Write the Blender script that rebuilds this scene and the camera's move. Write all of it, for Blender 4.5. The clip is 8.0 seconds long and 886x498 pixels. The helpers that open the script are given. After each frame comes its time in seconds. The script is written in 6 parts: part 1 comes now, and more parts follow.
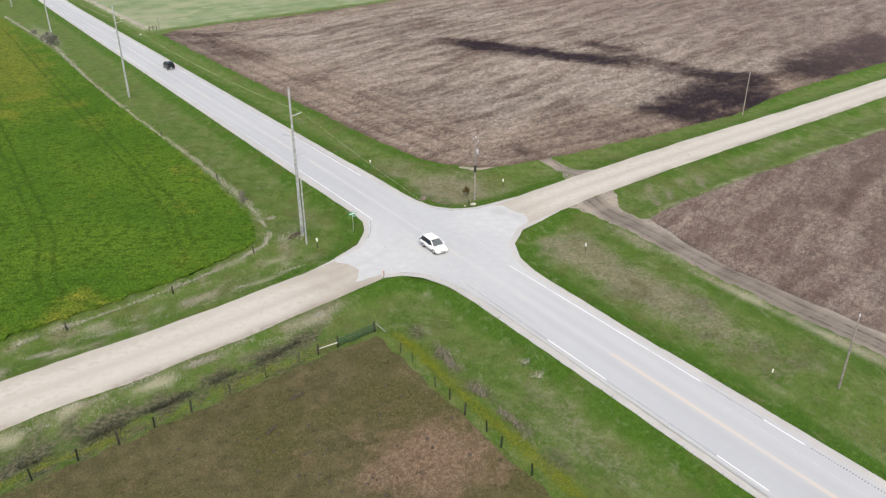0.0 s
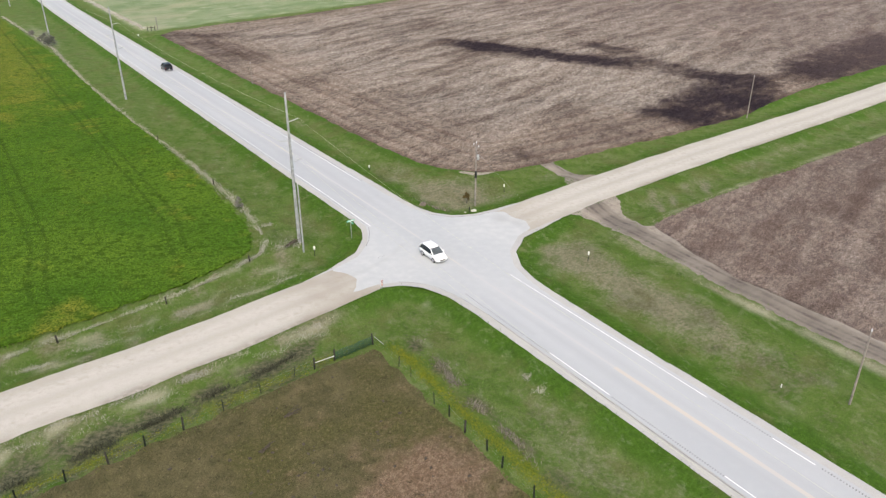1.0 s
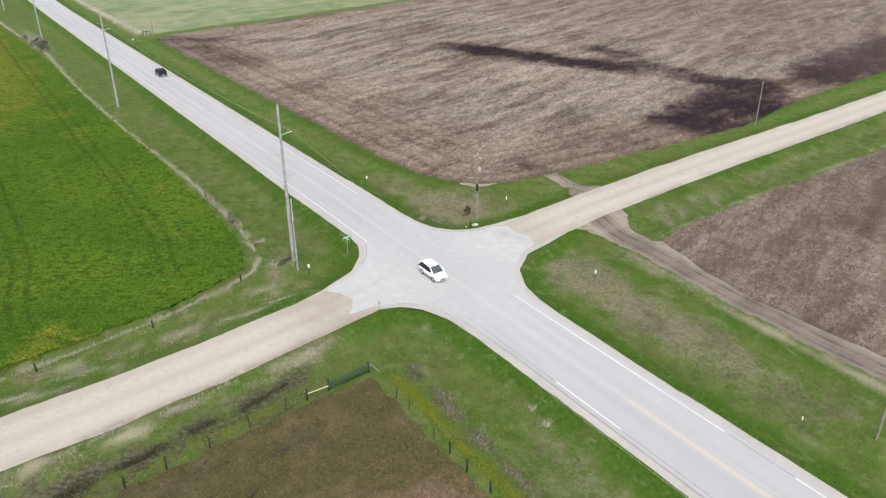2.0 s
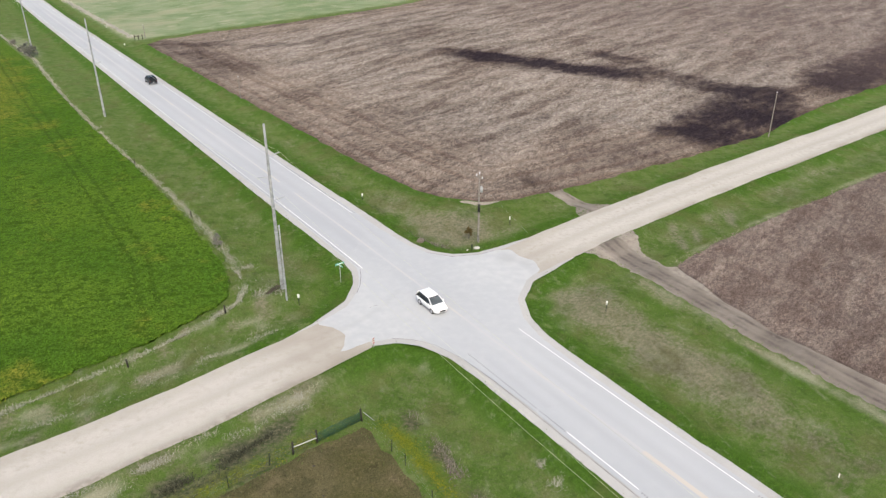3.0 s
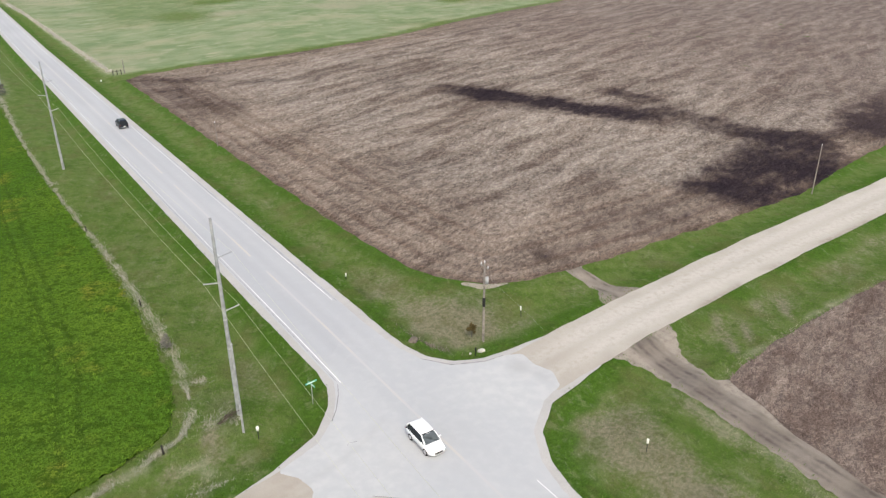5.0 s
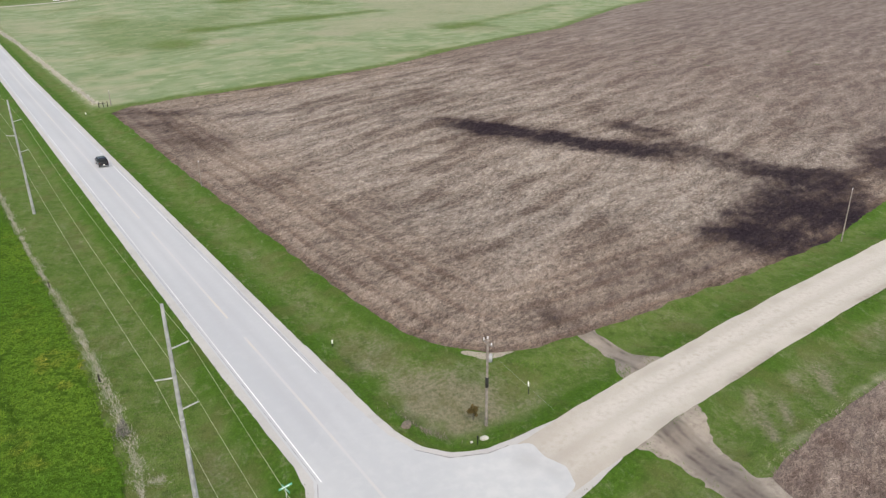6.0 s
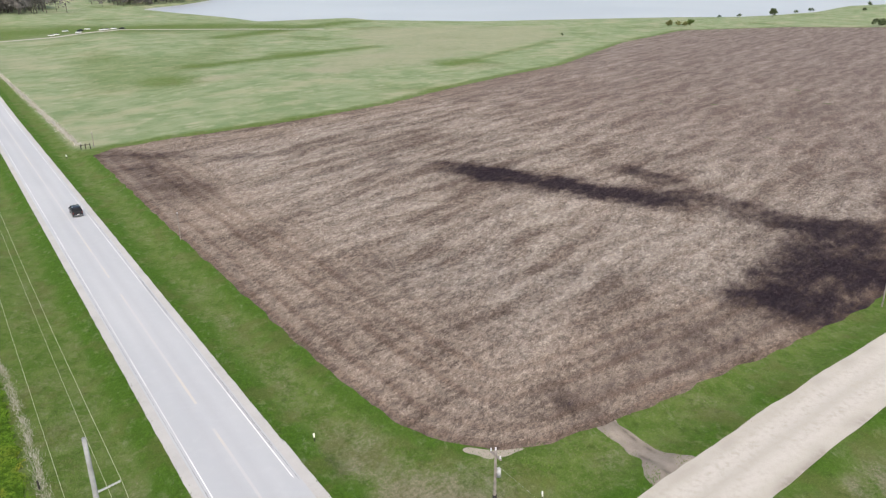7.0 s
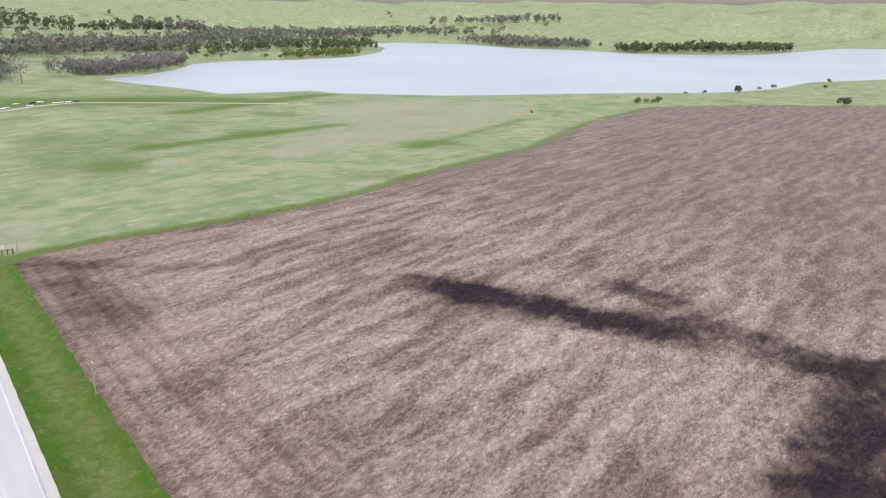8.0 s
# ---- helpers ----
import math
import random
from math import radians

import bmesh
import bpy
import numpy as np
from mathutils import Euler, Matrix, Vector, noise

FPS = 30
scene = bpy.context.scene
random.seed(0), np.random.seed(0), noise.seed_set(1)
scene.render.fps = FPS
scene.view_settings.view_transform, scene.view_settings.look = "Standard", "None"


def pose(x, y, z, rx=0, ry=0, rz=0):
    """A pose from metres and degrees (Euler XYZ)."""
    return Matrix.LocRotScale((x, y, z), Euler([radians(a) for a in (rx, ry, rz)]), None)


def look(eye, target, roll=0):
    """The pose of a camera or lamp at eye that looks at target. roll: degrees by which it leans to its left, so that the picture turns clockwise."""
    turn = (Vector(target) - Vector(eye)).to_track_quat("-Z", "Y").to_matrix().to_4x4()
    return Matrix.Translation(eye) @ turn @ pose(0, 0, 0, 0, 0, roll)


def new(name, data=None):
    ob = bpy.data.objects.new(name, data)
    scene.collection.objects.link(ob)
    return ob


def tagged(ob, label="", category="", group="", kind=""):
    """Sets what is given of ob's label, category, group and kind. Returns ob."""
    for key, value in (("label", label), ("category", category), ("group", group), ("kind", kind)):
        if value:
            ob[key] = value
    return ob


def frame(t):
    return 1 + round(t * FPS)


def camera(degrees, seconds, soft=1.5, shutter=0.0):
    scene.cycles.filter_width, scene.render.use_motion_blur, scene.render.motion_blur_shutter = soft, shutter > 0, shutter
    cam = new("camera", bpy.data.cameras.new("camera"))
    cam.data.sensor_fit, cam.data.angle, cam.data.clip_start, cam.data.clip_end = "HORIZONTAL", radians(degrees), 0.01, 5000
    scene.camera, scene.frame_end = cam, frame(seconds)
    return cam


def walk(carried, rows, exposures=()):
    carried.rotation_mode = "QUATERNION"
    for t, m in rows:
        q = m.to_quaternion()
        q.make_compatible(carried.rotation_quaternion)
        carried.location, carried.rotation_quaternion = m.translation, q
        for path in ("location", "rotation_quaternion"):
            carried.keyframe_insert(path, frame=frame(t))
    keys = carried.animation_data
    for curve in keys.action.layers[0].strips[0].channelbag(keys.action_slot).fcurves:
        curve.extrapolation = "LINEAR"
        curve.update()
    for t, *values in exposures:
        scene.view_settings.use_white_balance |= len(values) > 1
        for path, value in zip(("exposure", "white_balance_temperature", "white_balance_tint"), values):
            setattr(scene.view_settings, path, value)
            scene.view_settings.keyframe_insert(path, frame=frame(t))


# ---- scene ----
cam = camera(59.73, 8.0, soft=1.3)
PATH = [
    (0.0, (-49.82, -71.82, 44.98), (-0.69, 2.80, 0.06), 0.10),
    (0.5, (-49.28, -71.16, 45.05), (-0.26, 3.49, 0.07), 0.10),
    (1.0, (-48.41, -69.93, 45.19), (0.58, 4.69, 0.11), 0.09),
    (1.5, (-47.24, -68.22, 45.20), (1.69, 6.47, 0.16), -0.01),
    (3.0, (-41.74, -59.90, 45.20), (7.22, 14.77, 0.19), -0.05),
    (3.5, (-39.22, -56.25, 45.28), (9.72, 18.51, 0.38), -0.11),
    (4.0, (-36.49, -52.24, 45.49), (12.54, 22.73, 1.05), -0.15),
    (4.5, (-33.47, -47.87, 45.31), (15.72, 27.44, 1.62), -0.17),
    (6.0, (-23.76, -34.02, 45.36), (26.20, 42.69, 5.11), -0.38),
    (6.5, (-20.46, -28.95, 45.30), (30.05, 48.37, 6.96), -0.37),
    (7.0, (-17.09, -23.68, 45.27), (33.94, 54.19, 8.76), -0.28),
    (7.5, (-13.42, -18.56, 45.62), (37.93, 59.89, 10.86), -0.25),
    (7.6, (-11.58, -15.29, 46.49), (40.72, 62.99, 12.92), -0.11),
    (7.7, (-9.74, -12.02, 47.37), (43.52, 66.08, 14.98), 0.03),
    (7.8, (-7.91, -8.74, 48.24), (46.31, 69.18, 17.04), 0.17),
    (7.9, (-6.07, -5.47, 49.12), (49.11, 72.27, 19.10), 0.31),
    (8.0, (-4.23, -2.20, 49.99), (51.90, 75.37, 21.16), 0.45),
]
walk(cam, [(t, look(eye, aim, roll)) for t, eye, aim, roll in PATH],
     exposures=[(0.0, 0.92, 7150, 7), (4.0, 0.90, 7150, 7), (6.0, 0.83, 7150, 7), (6.5, 0.90, 7150, 7), (7.0, 0.93, 7060, 8), (7.5, 0.94, 7000, 9), (8.0, 1.07, 6820, 12)])

# ---- light: a bright overcast day ----
SUN_UP, SUN_TURN = 52.0, 205.0
world = bpy.data.worlds.new("world")
scene.world = world
world.use_nodes = True
wn, wl = world.node_tree.nodes, world.node_tree.links
sky = wn.new("ShaderNodeTexSky")
sky.sky_type = "NISHITA"
sky.sun_disc = False
sky.sun_elevation = radians(SUN_UP)
sky.sun_rotation = radians(SUN_TURN)
sky.air_density, sky.dust_density, sky.ozone_density = 1.0, 3.5, 1.0
wl.new(sky.outputs[0], wn["Background"].inputs[0])
wn["Background"].inputs[1].default_value = 0.15
sun = new("sun", bpy.data.lights.new("sun", "SUN"))
sun.data.energy = 0.7
sun.data.angle = radians(25)
sun.data.color = (1.0, 0.97, 0.93)
_a, _e = radians(SUN_TURN), radians(SUN_UP)
sun.matrix_world = look((math.sin(_a) * math.cos(_e) * 50, math.cos(_a) * math.cos(_e) * 50, math.sin(_e) * 50), (0, 0, 0))

# ---- plan ----
SLOPE = 0.026
LAKE_Z = -20.0


def smooth(a, b, v):
    k = np.clip((v - a) / (b - a), 0, 1)
    return k * k * (3 - 2 * k)


_rng = np.random.RandomState(7)
_waves = [(_rng.uniform(0, 6.28), _rng.uniform(0, 6.28), _rng.uniform(0.7, 1.4)) for _ in range(10)]


def rough(x, y, size, seed=0):
    """A smooth unevenness from -1 to 1 whose hills are about size metres long."""
    out = 0.0
    for n, (turn, phase, k) in enumerate(_waves):
        turn, phase = turn + seed * 1.7 + n, phase + seed * 2.3
        w = 6.283 * k / size
        out = out + np.sin(w * (x * math.cos(turn) + y * math.sin(turn)) + phase + 1.3 * np.sin(0.37 * w * (y * math.cos(turn) - x * math.sin(turn)) + seed))
    return out / 5.0


GRAVEL_X = [-420, -50, -40, -30, -20, -13, 0, 15, 30, 60, 100, 124, 160, 600]
GRAVEL_Y = [-54, -2.5, -1.45, 0.1, 2.05, 3.5, 5.7, 7.6, 10.1, 13.6, 17.1, 19.6, 23.6, 72]


def gravel_y(x):
    return np.interp(x, GRAVEL_X, GRAVEL_Y)


def inside(x, y, poly):
    """Distance from a closed outline, positive within."""
    x, y = np.asarray(x, float), np.asarray(y, float)
    best = np.full(x.shape, 1e9)
    odd = np.zeros(x.shape, bool)
    for (ax, ay), (bx, by) in zip(poly, poly[1:] + poly[:1]):
        dx, dy = bx - ax, by - ay
        k = np.clip(((x - ax) * dx + (y - ay) * dy) / (dx * dx + dy * dy), 0, 1)
        best = np.minimum(best, np.hypot(x - ax - k * dx, y - ay - k * dy))
        if ay != by:
            odd ^= ((ay > y) != (by > y)) & (x < ax + (y - ay) * dx / dy)
    return np.where(odd, best, -best)


def along(x, y, line):
    """Distance from an open line."""
    x, y = np.asarray(x, float), np.asarray(y, float)
    best = np.full(x.shape, 1e9)
    for (ax, ay), (bx, by) in zip(line, line[1:]):
        dx, dy = bx - ax, by - ay
        k = np.clip(((x - ax) * dx + (y - ay) * dy) / (dx * dx + dy * dy), 0, 1)
        best = np.minimum(best, np.hypot(x - ax - k * dx, y - ay - k * dy))
    return best


# the grass line round the crossing
CROSSING = [(-5.2, 40), (-4.95, 26), (-4.8, 19.8), (-5.1, 16.6), (-6.4, 13.6), (-9.3, 10.2), (-11.9, 9.0), (-14.4, 7.7), (-19, 6.15),
            (-19, -1.2), (-14.3, 0.0), (-11.2, 0.2), (-8.6, -0.9), (-7.0, -2.6), (-5.7, -6.3), (-5.4, -11), (-5.2, -30),
            (5.0, -30), (5.3, -10), (5.5, -7.7), (6.3, -4.4), (8.3, -0.8), (11.9, 2.1), (17.4, 3.5), (21, 4.6),
            (21, 12.55), (16, 12.4), (11.3, 12.4), (8.1, 13.8), (6.3, 16.2), (5.5, 19.5), (5.3, 24), (5.3, 40)]
APRON = [(-4.05, 20), (-4.2, 16.9), (-5.3, 14.2), (-6.9, 11.6), (-9.6, 9.0), (-12.2, 8.0), (-14.2, 7.3), (-12.9, 5.6), (-12.5, 3.6), (-13.6, 1.8), (-14.6, 0.7),
         (-11.2, 1.0), (-8.1, -0.1), (-6.2, -2.1), (-4.9, -6.0), (-4.4, -11), (-4.05, -18),
         (4.05, -18), (4.4, -10), (4.7, -7.6), (5.5, -4.0), (7.7, -0.2), (11.6, 2.9), (14.6, 4.0), (15.6, 6.4), (14.9, 8.6), (15.2, 10.8), (13.4, 11.6),
         (10.9, 11.7), (7.5, 13.1), (5.6, 15.9), (4.6, 19.5), (4.05, 28)]
PLOUGHED = [(15.2, 196), (14.9, 120), (15.2, 64), (15.4, 50), (16.2, 37.1), (17.6, 32.4), (19.6, 29.0), (22.6, 26.2), (27, 24.4), (37, 23.7), (50, 24.2),
            (67, 24.6), (88, 25.8), (104, 29.3), (119, 32), (161, 36.5), (600, 86), (760, 130), (634, 300), (600, 318), (560, 355), (510, 370), (468, 384), (355, 336),
            (245, 268), (200, 252), (155, 233), (118, 215), (92, 207), (70, 204.5), (36, 206), (22, 203)]
CROP = [(-400, -38), (-50, 8.9), (-45, 9.7), (-39, 11), (-32, 12.3), (-25, 14.6), (-20.5, 17.0), (-18.6, 20.1), (-17.2, 27), (-16.8, 40), (-16.8, 70),
        (-18.3, 108), (-18.8, 181), (-21.4, 232), (-24, 275), (-32, 420), (-420, 420)]
PADDOCK = [(-18.2, -10.9), (-23, -11.2), (-34.4, -12.9), (-50, -15.1), (-120, -25), (-120, -120), (-18.2, -120)]
STUBBLE_EAST = [(29.3, -4.6), (38, -2.9), (51, -1.7), (67, -0.7), (99, 1.4), (300, 24), (300, -140), (26.8, -140), (26.8, -39), (26.3, -30), (25.9, -21.5), (27.4, -13)]
TRACK = [(28.0, 6.5), (27.0, 0), (26.0, -5), (25.3, -12), (24.7, -20), (24.4, -36), (24.4, -140)]
DRIVE = [(33.8, 13.0), (34.4, 17.5), (34.4, 21.0), (34.3, 25.2)]
LAKE = [(200, 940), (218, 859), (244, 770), (254, 704), (287, 700), (342, 690), (346, 656), (424, 583), (526, 540), (605, 505), (649, 474), (696, 464), (770, 462),
        (876, 492), (930, 480), (1150, 440), (1700, 420), (2300, 700), (2000, 1050), (1480, 935), (1380, 975), (1267, 1086), (1290, 1276), (1230, 1402), (1290, 1700), (1183, 1881),
        (1050, 1800), (960, 1560), (850, 1400), (793, 1340), (693, 1240), (557, 1203), (457, 1217), (381, 1167), (321, 1053), (254, 973)]


def road_gap(x, y):
    """Distance from the hard edge of either road, past which the verge begins."""
    return np.minimum(np.abs(x) - 5.1, np.abs(y - gravel_y(x)) - 4.1)


def land(x, y):
    x, y = np.asarray(x, float), np.asarray(y, float)
    base = -SLOPE * (x * 0.5592 + y * 0.829)
    base = base - np.clip((y - 30) * 0.012, 0, 3) * np.clip((90 - np.abs(x)) / 60, 0, 1)
    return base


def ground_z(x, y):
    x, y = np.asarray(x, float), np.asarray(y, float)
    h = land(x, y)
    far = np.hypot(x, y)
    floor_z = -18.6 + 1.0 * rough(x, y, 300, 3)
    soft = 1.5
    h = np.where(far > 350, floor_z + soft * np.logaddexp(0, (h - floor_z) / soft), h)
    gap = road_gap(x, y)
    near = smooth(420, 300, far)
    h = h - near * (0.55 * smooth(0.3, 3.6, gap) * (1 - smooth(5.5, 9.5, gap)) + 0.05 * (gap < 0))
    h = h + near * 0.10 * rough(x, y, 9, 1) * smooth(0.5, 3, gap)
    out = -inside(x, y, LAKE) if np.any(far > 400) else np.full(np.shape(x), 500.0)
    hill = np.clip(out - 20, 0, 650) * 0.085 * smooth(780, 1150, far) * (1 + 0.3 * rough(x, y, 420, 5)) + 70 * smooth(2300, 3600, far)
    hill = hill + 26 * np.exp(-((x - 25) / 75) ** 2 - ((y - 960) / 150) ** 2)
    h = h + hill
    bank = LAKE_Z + np.clip(out * 0.05, -3, 1e9)
    return np.where(out < 400, np.minimum(h, bank), h)


def gz(x, y):
    return float(ground_z(np.array([x]), np.array([y]))[0])


# ---- materials ----
def material(name):
    m = bpy.data.materials.new(name)
    m.use_nodes = True
    return m, m.node_tree.nodes, m.node_tree.links, m.node_tree.nodes["Principled BSDF"]


class Nodes:
    """A small writer of node trees."""

    def __init__(self, name, rough_value=0.9, gloss=0.05):
        self.m, self.n, self.l, self.b = material(name)
        self.b.inputs["Roughness"].default_value = rough_value
        self.b.inputs["Specular IOR Level"].default_value = gloss
        self.xyz = self.n.new("ShaderNodeTexCoord").outputs["Object"]

    def put(self, socket, value):
        if isinstance(value, bpy.types.NodeSocket):
            self.l.new(value, socket)
        elif isinstance(value, tuple) and len(value) == 3 and len(socket.default_value) == 4:
            socket.default_value = (*value, 1)
        else:
            socket.default_value = value

    def stretch(self, scale, turn=0.0):
        """The place in axes turned by so many degrees; an axis scaled below 1 gives grain drawn out along it."""
        k = self.n.new("ShaderNodeMapping")
        k.vector_type = "TEXTURE"
        self.l.new(self.xyz, k.inputs[0])
        k.inputs["Rotation"].default_value = (0, 0, radians(turn))
        k.inputs["Scale"].default_value = tuple(1 / v for v in scale)
        return k.outputs[0]

    def noise(self, scale, detail=3.0, rough_value=0.55, where=None):
        k = self.n.new("ShaderNodeTexNoise")
        self.l.new(where or self.xyz, k.inputs["Vector"])
        k.inputs["Scale"].default_value = scale
        k.inputs["Detail"].default_value = detail
        k.inputs["Roughness"].default_value = rough_value
        return k.outputs[0]

    def bands(self, width, turn, bend):
        """Uneven parallel passes so many metres apart, running at so many degrees."""
        k = self.n.new("ShaderNodeTexWave")
        k.wave_type, k.bands_direction = "BANDS", "Y"
        self.l.new(self.stretch((0.6, 1.0, 1.0), turn), k.inputs["Vector"])
        k.inputs["Scale"].default_value = 0.31416 / width
        k.inputs["Distortion"].default_value = bend
        k.inputs["Detail"].default_value = 3.0
        k.inputs["Detail Scale"].default_value = 1.6
        k.inputs["Detail Roughness"].default_value = 0.6
        return k.outputs["Fac"]

    def ramp(self, value, low, high):
        k = self.n.new("ShaderNodeMapRange")
        k.interpolation_type = "SMOOTHSTEP"
        self.l.new(value, k.inputs[0])
        k.inputs[1].default_value, k.inputs[2].default_value = low, high
        return k.outputs[0]

    def math(self, kind, a, b=0.0):
        k = self.n.new("ShaderNodeMath")
        k.operation = kind
        self.put(k.inputs[0], a)
        self.put(k.inputs[1], b)
        return k.outputs[0]

    def mix(self, f, a, b, kind="MIX"):
        k = self.n.new("ShaderNodeMix")
        k.data_type, k.blend_type = "RGBA", kind
        self.put(k.inputs[0], f)
        self.put(k.inputs[6], a)
        self.put(k.inputs[7], b)
        return k.outputs[2]

    def attribute(self, name):
        k = self.n.new("ShaderNodeAttribute")
        k.attribute_name = name
        s = self.n.new("ShaderNodeSeparateColor")
        self.l.new(k.outputs["Color"], s.inputs[0])
        return [*s.outputs, k.outputs["Alpha"]]

    def shade(self, colour, low, high):
        """Piece by piece a little darker or paler, as leaves and stalks differ."""
        k = self.n.new("ShaderNodeMapRange")
        self.l.new(self.island(), k.inputs[0])
        k.inputs[3].default_value, k.inputs[4].default_value = low, high
        v = self.n.new("ShaderNodeVectorMath")
        v.operation = "SCALE"
        self.l.new(colour, v.inputs[0])
        self.l.new(k.outputs[0], v.inputs["Scale"])
        return v.outputs[0]

    def random(self):
        return self.n.new("ShaderNodeObjectInfo").outputs["Random"]

    def island(self):
        return self.n.new("ShaderNodeNewGeometry").outputs["Random Per Island"]

    def done(self, colour, bump=None, strength=0.5, distance=0.05):
        self.put(self.b.inputs["Base Color"], colour)
        if bump is not None:
            k = self.n.new("ShaderNodeBump")
            k.inputs["Strength"].default_value = strength
            k.inputs["Distance"].default_value = distance
            self.l.new(bump, k.inputs["Height"])
            self.l.new(k.outputs[0], self.b.inputs["Normal"])
        return self.m


def plain(name, colour, rough_value=0.6, metal=0.0, vary=0.15, scale=3.0):
    s = Nodes(name, rough_value, 0.3)
    s.b.inputs["Metallic"].default_value = metal
    v = s.noise(scale, 4)
    dark = tuple(c * (1 - vary) for c in colour)
    light = tuple(min(1, c * (1 + vary)) for c in colour)
    return s.done(s.mix(s.ramp(v, 0.3, 0.7), dark, light))


def grass_material(blades=False):
    s = Nodes("grass_blades" if blades else "verge_grass")
    veg, veg2 = s.attribute("veg"), s.attribute("veg2")
    big, mid = s.noise(0.09, 3), s.noise(0.45, 4, 0.6)
    fine, blade = s.noise(2.3, 5, 0.65), s.noise(9.0, 4, 0.7)
    green = s.mix(s.ramp(mid, 0.3, 0.7), (0.082, 0.146, 0.024), (0.130, 0.186, 0.050))
    green = s.mix(s.math("MULTIPLY", s.ramp(fine, 0.45, 0.72), 0.55), green, (0.178, 0.192, 0.092))
    lush = s.mix(s.ramp(fine, 0.3, 0.7), (0.046, 0.112, 0.012), (0.085, 0.165, 0.023))
    dry = s.mix(s.ramp(fine, 0.3, 0.7), (0.170, 0.160, 0.094), (0.290, 0.268, 0.188))
    meadow = s.mix(s.ramp(big, 0.35, 0.65), (0.195, 0.262, 0.130), (0.275, 0.325, 0.190))
    meadow = s.mix(s.ramp(s.noise(0.22, 5, 0.65, s.stretch((0.6, 1.0, 1.0), 12)), 0.5, 0.72), meadow, (0.385, 0.39, 0.262))
    meadow = s.mix(s.math("MULTIPLY", s.ramp(s.noise(0.05, 5, 0.65, s.stretch((0.7, 1.0, 1.0), 14)), 0.48, 0.66), 0.8), meadow, (0.375, 0.37, 0.245))
    tan = s.mix(s.ramp(mid, 0.3, 0.7), (0.30, 0.305, 0.20), (0.375, 0.362, 0.255))
    weed = s.mix(s.ramp(fine, 0.3, 0.7), (0.042, 0.046, 0.027), (0.172, 0.160, 0.106))
    yellow = s.mix(s.ramp(blade, 0.4, 0.65), (0.095, 0.148, 0.015), (0.180, 0.190, 0.022))

    def share(w, spread=0.4):
        jit = s.math("MULTIPLY", s.math("SUBTRACT", s.math("ADD", mid, fine), 1.0), spread * 2)
        return s.ramp(s.math("ADD", w, s.math("MULTIPLY", jit, s.ramp(w, 0.02, 0.3))), 0.10, 0.92)

    c = s.mix(share(veg[0]), green, dry)
    c = s.mix(share(veg[1]), c, lush)
    wisp = s.noise(0.8, 6, 0.72, s.stretch((0.5, 1.0, 1.0), 70))
    c = s.mix(s.math("MULTIPLY", s.ramp(wisp, 0.55, 0.72), 0.5), c, (0.270, 0.275, 0.185))
    c = s.mix(s.math("MULTIPLY", s.ramp(wisp, 0.45, 0.30), 0.4), c, (0.030, 0.062, 0.010))
    patchy, tufty = s.noise(0.20, 5, 0.6, s.stretch((0.8, 1.0, 1.0), 80)), s.noise(0.55, 5, 0.68)
    c = s.mix(s.math("MULTIPLY", s.ramp(patchy, 0.50, 0.66), 0.50), c, (0.128, 0.132, 0.050))
    c = s.mix(s.math("MULTIPLY", s.ramp(patchy, 0.46, 0.32), 0.45), c, (0.062, 0.132, 0.014))
    c = s.mix(s.math("MULTIPLY", s.ramp(tufty, 0.56, 0.70), 0.42), c, (0.235, 0.245, 0.135))
    c = s.mix(s.math("MULTIPLY", s.ramp(tufty, 0.42, 0.32), 0.40), c, (0.036, 0.072, 0.012))
    c = s.mix(share(veg[2], 0.2), c, meadow)
    c = s.mix(share(veg2[2], 0.15), c, tan)
    c = s.mix(share(veg2[1]), c, weed)
    c = s.mix(share(veg2[0], 0.7), c, yellow)
    c = s.mix(s.ramp(blade, 0.25, 0.7), s.mix(0.35, c, (0.03, 0.045, 0.010)), c)
    if blades:
        return s.done(s.shade(c, 0.80, 1.22))
    rise = s.math("ADD", fine, s.math("MULTIPLY", blade, 0.6))
    return s.done(s.mix(0.06, c, (0.02, 0.03, 0.008)), rise, 0.7, 0.25)


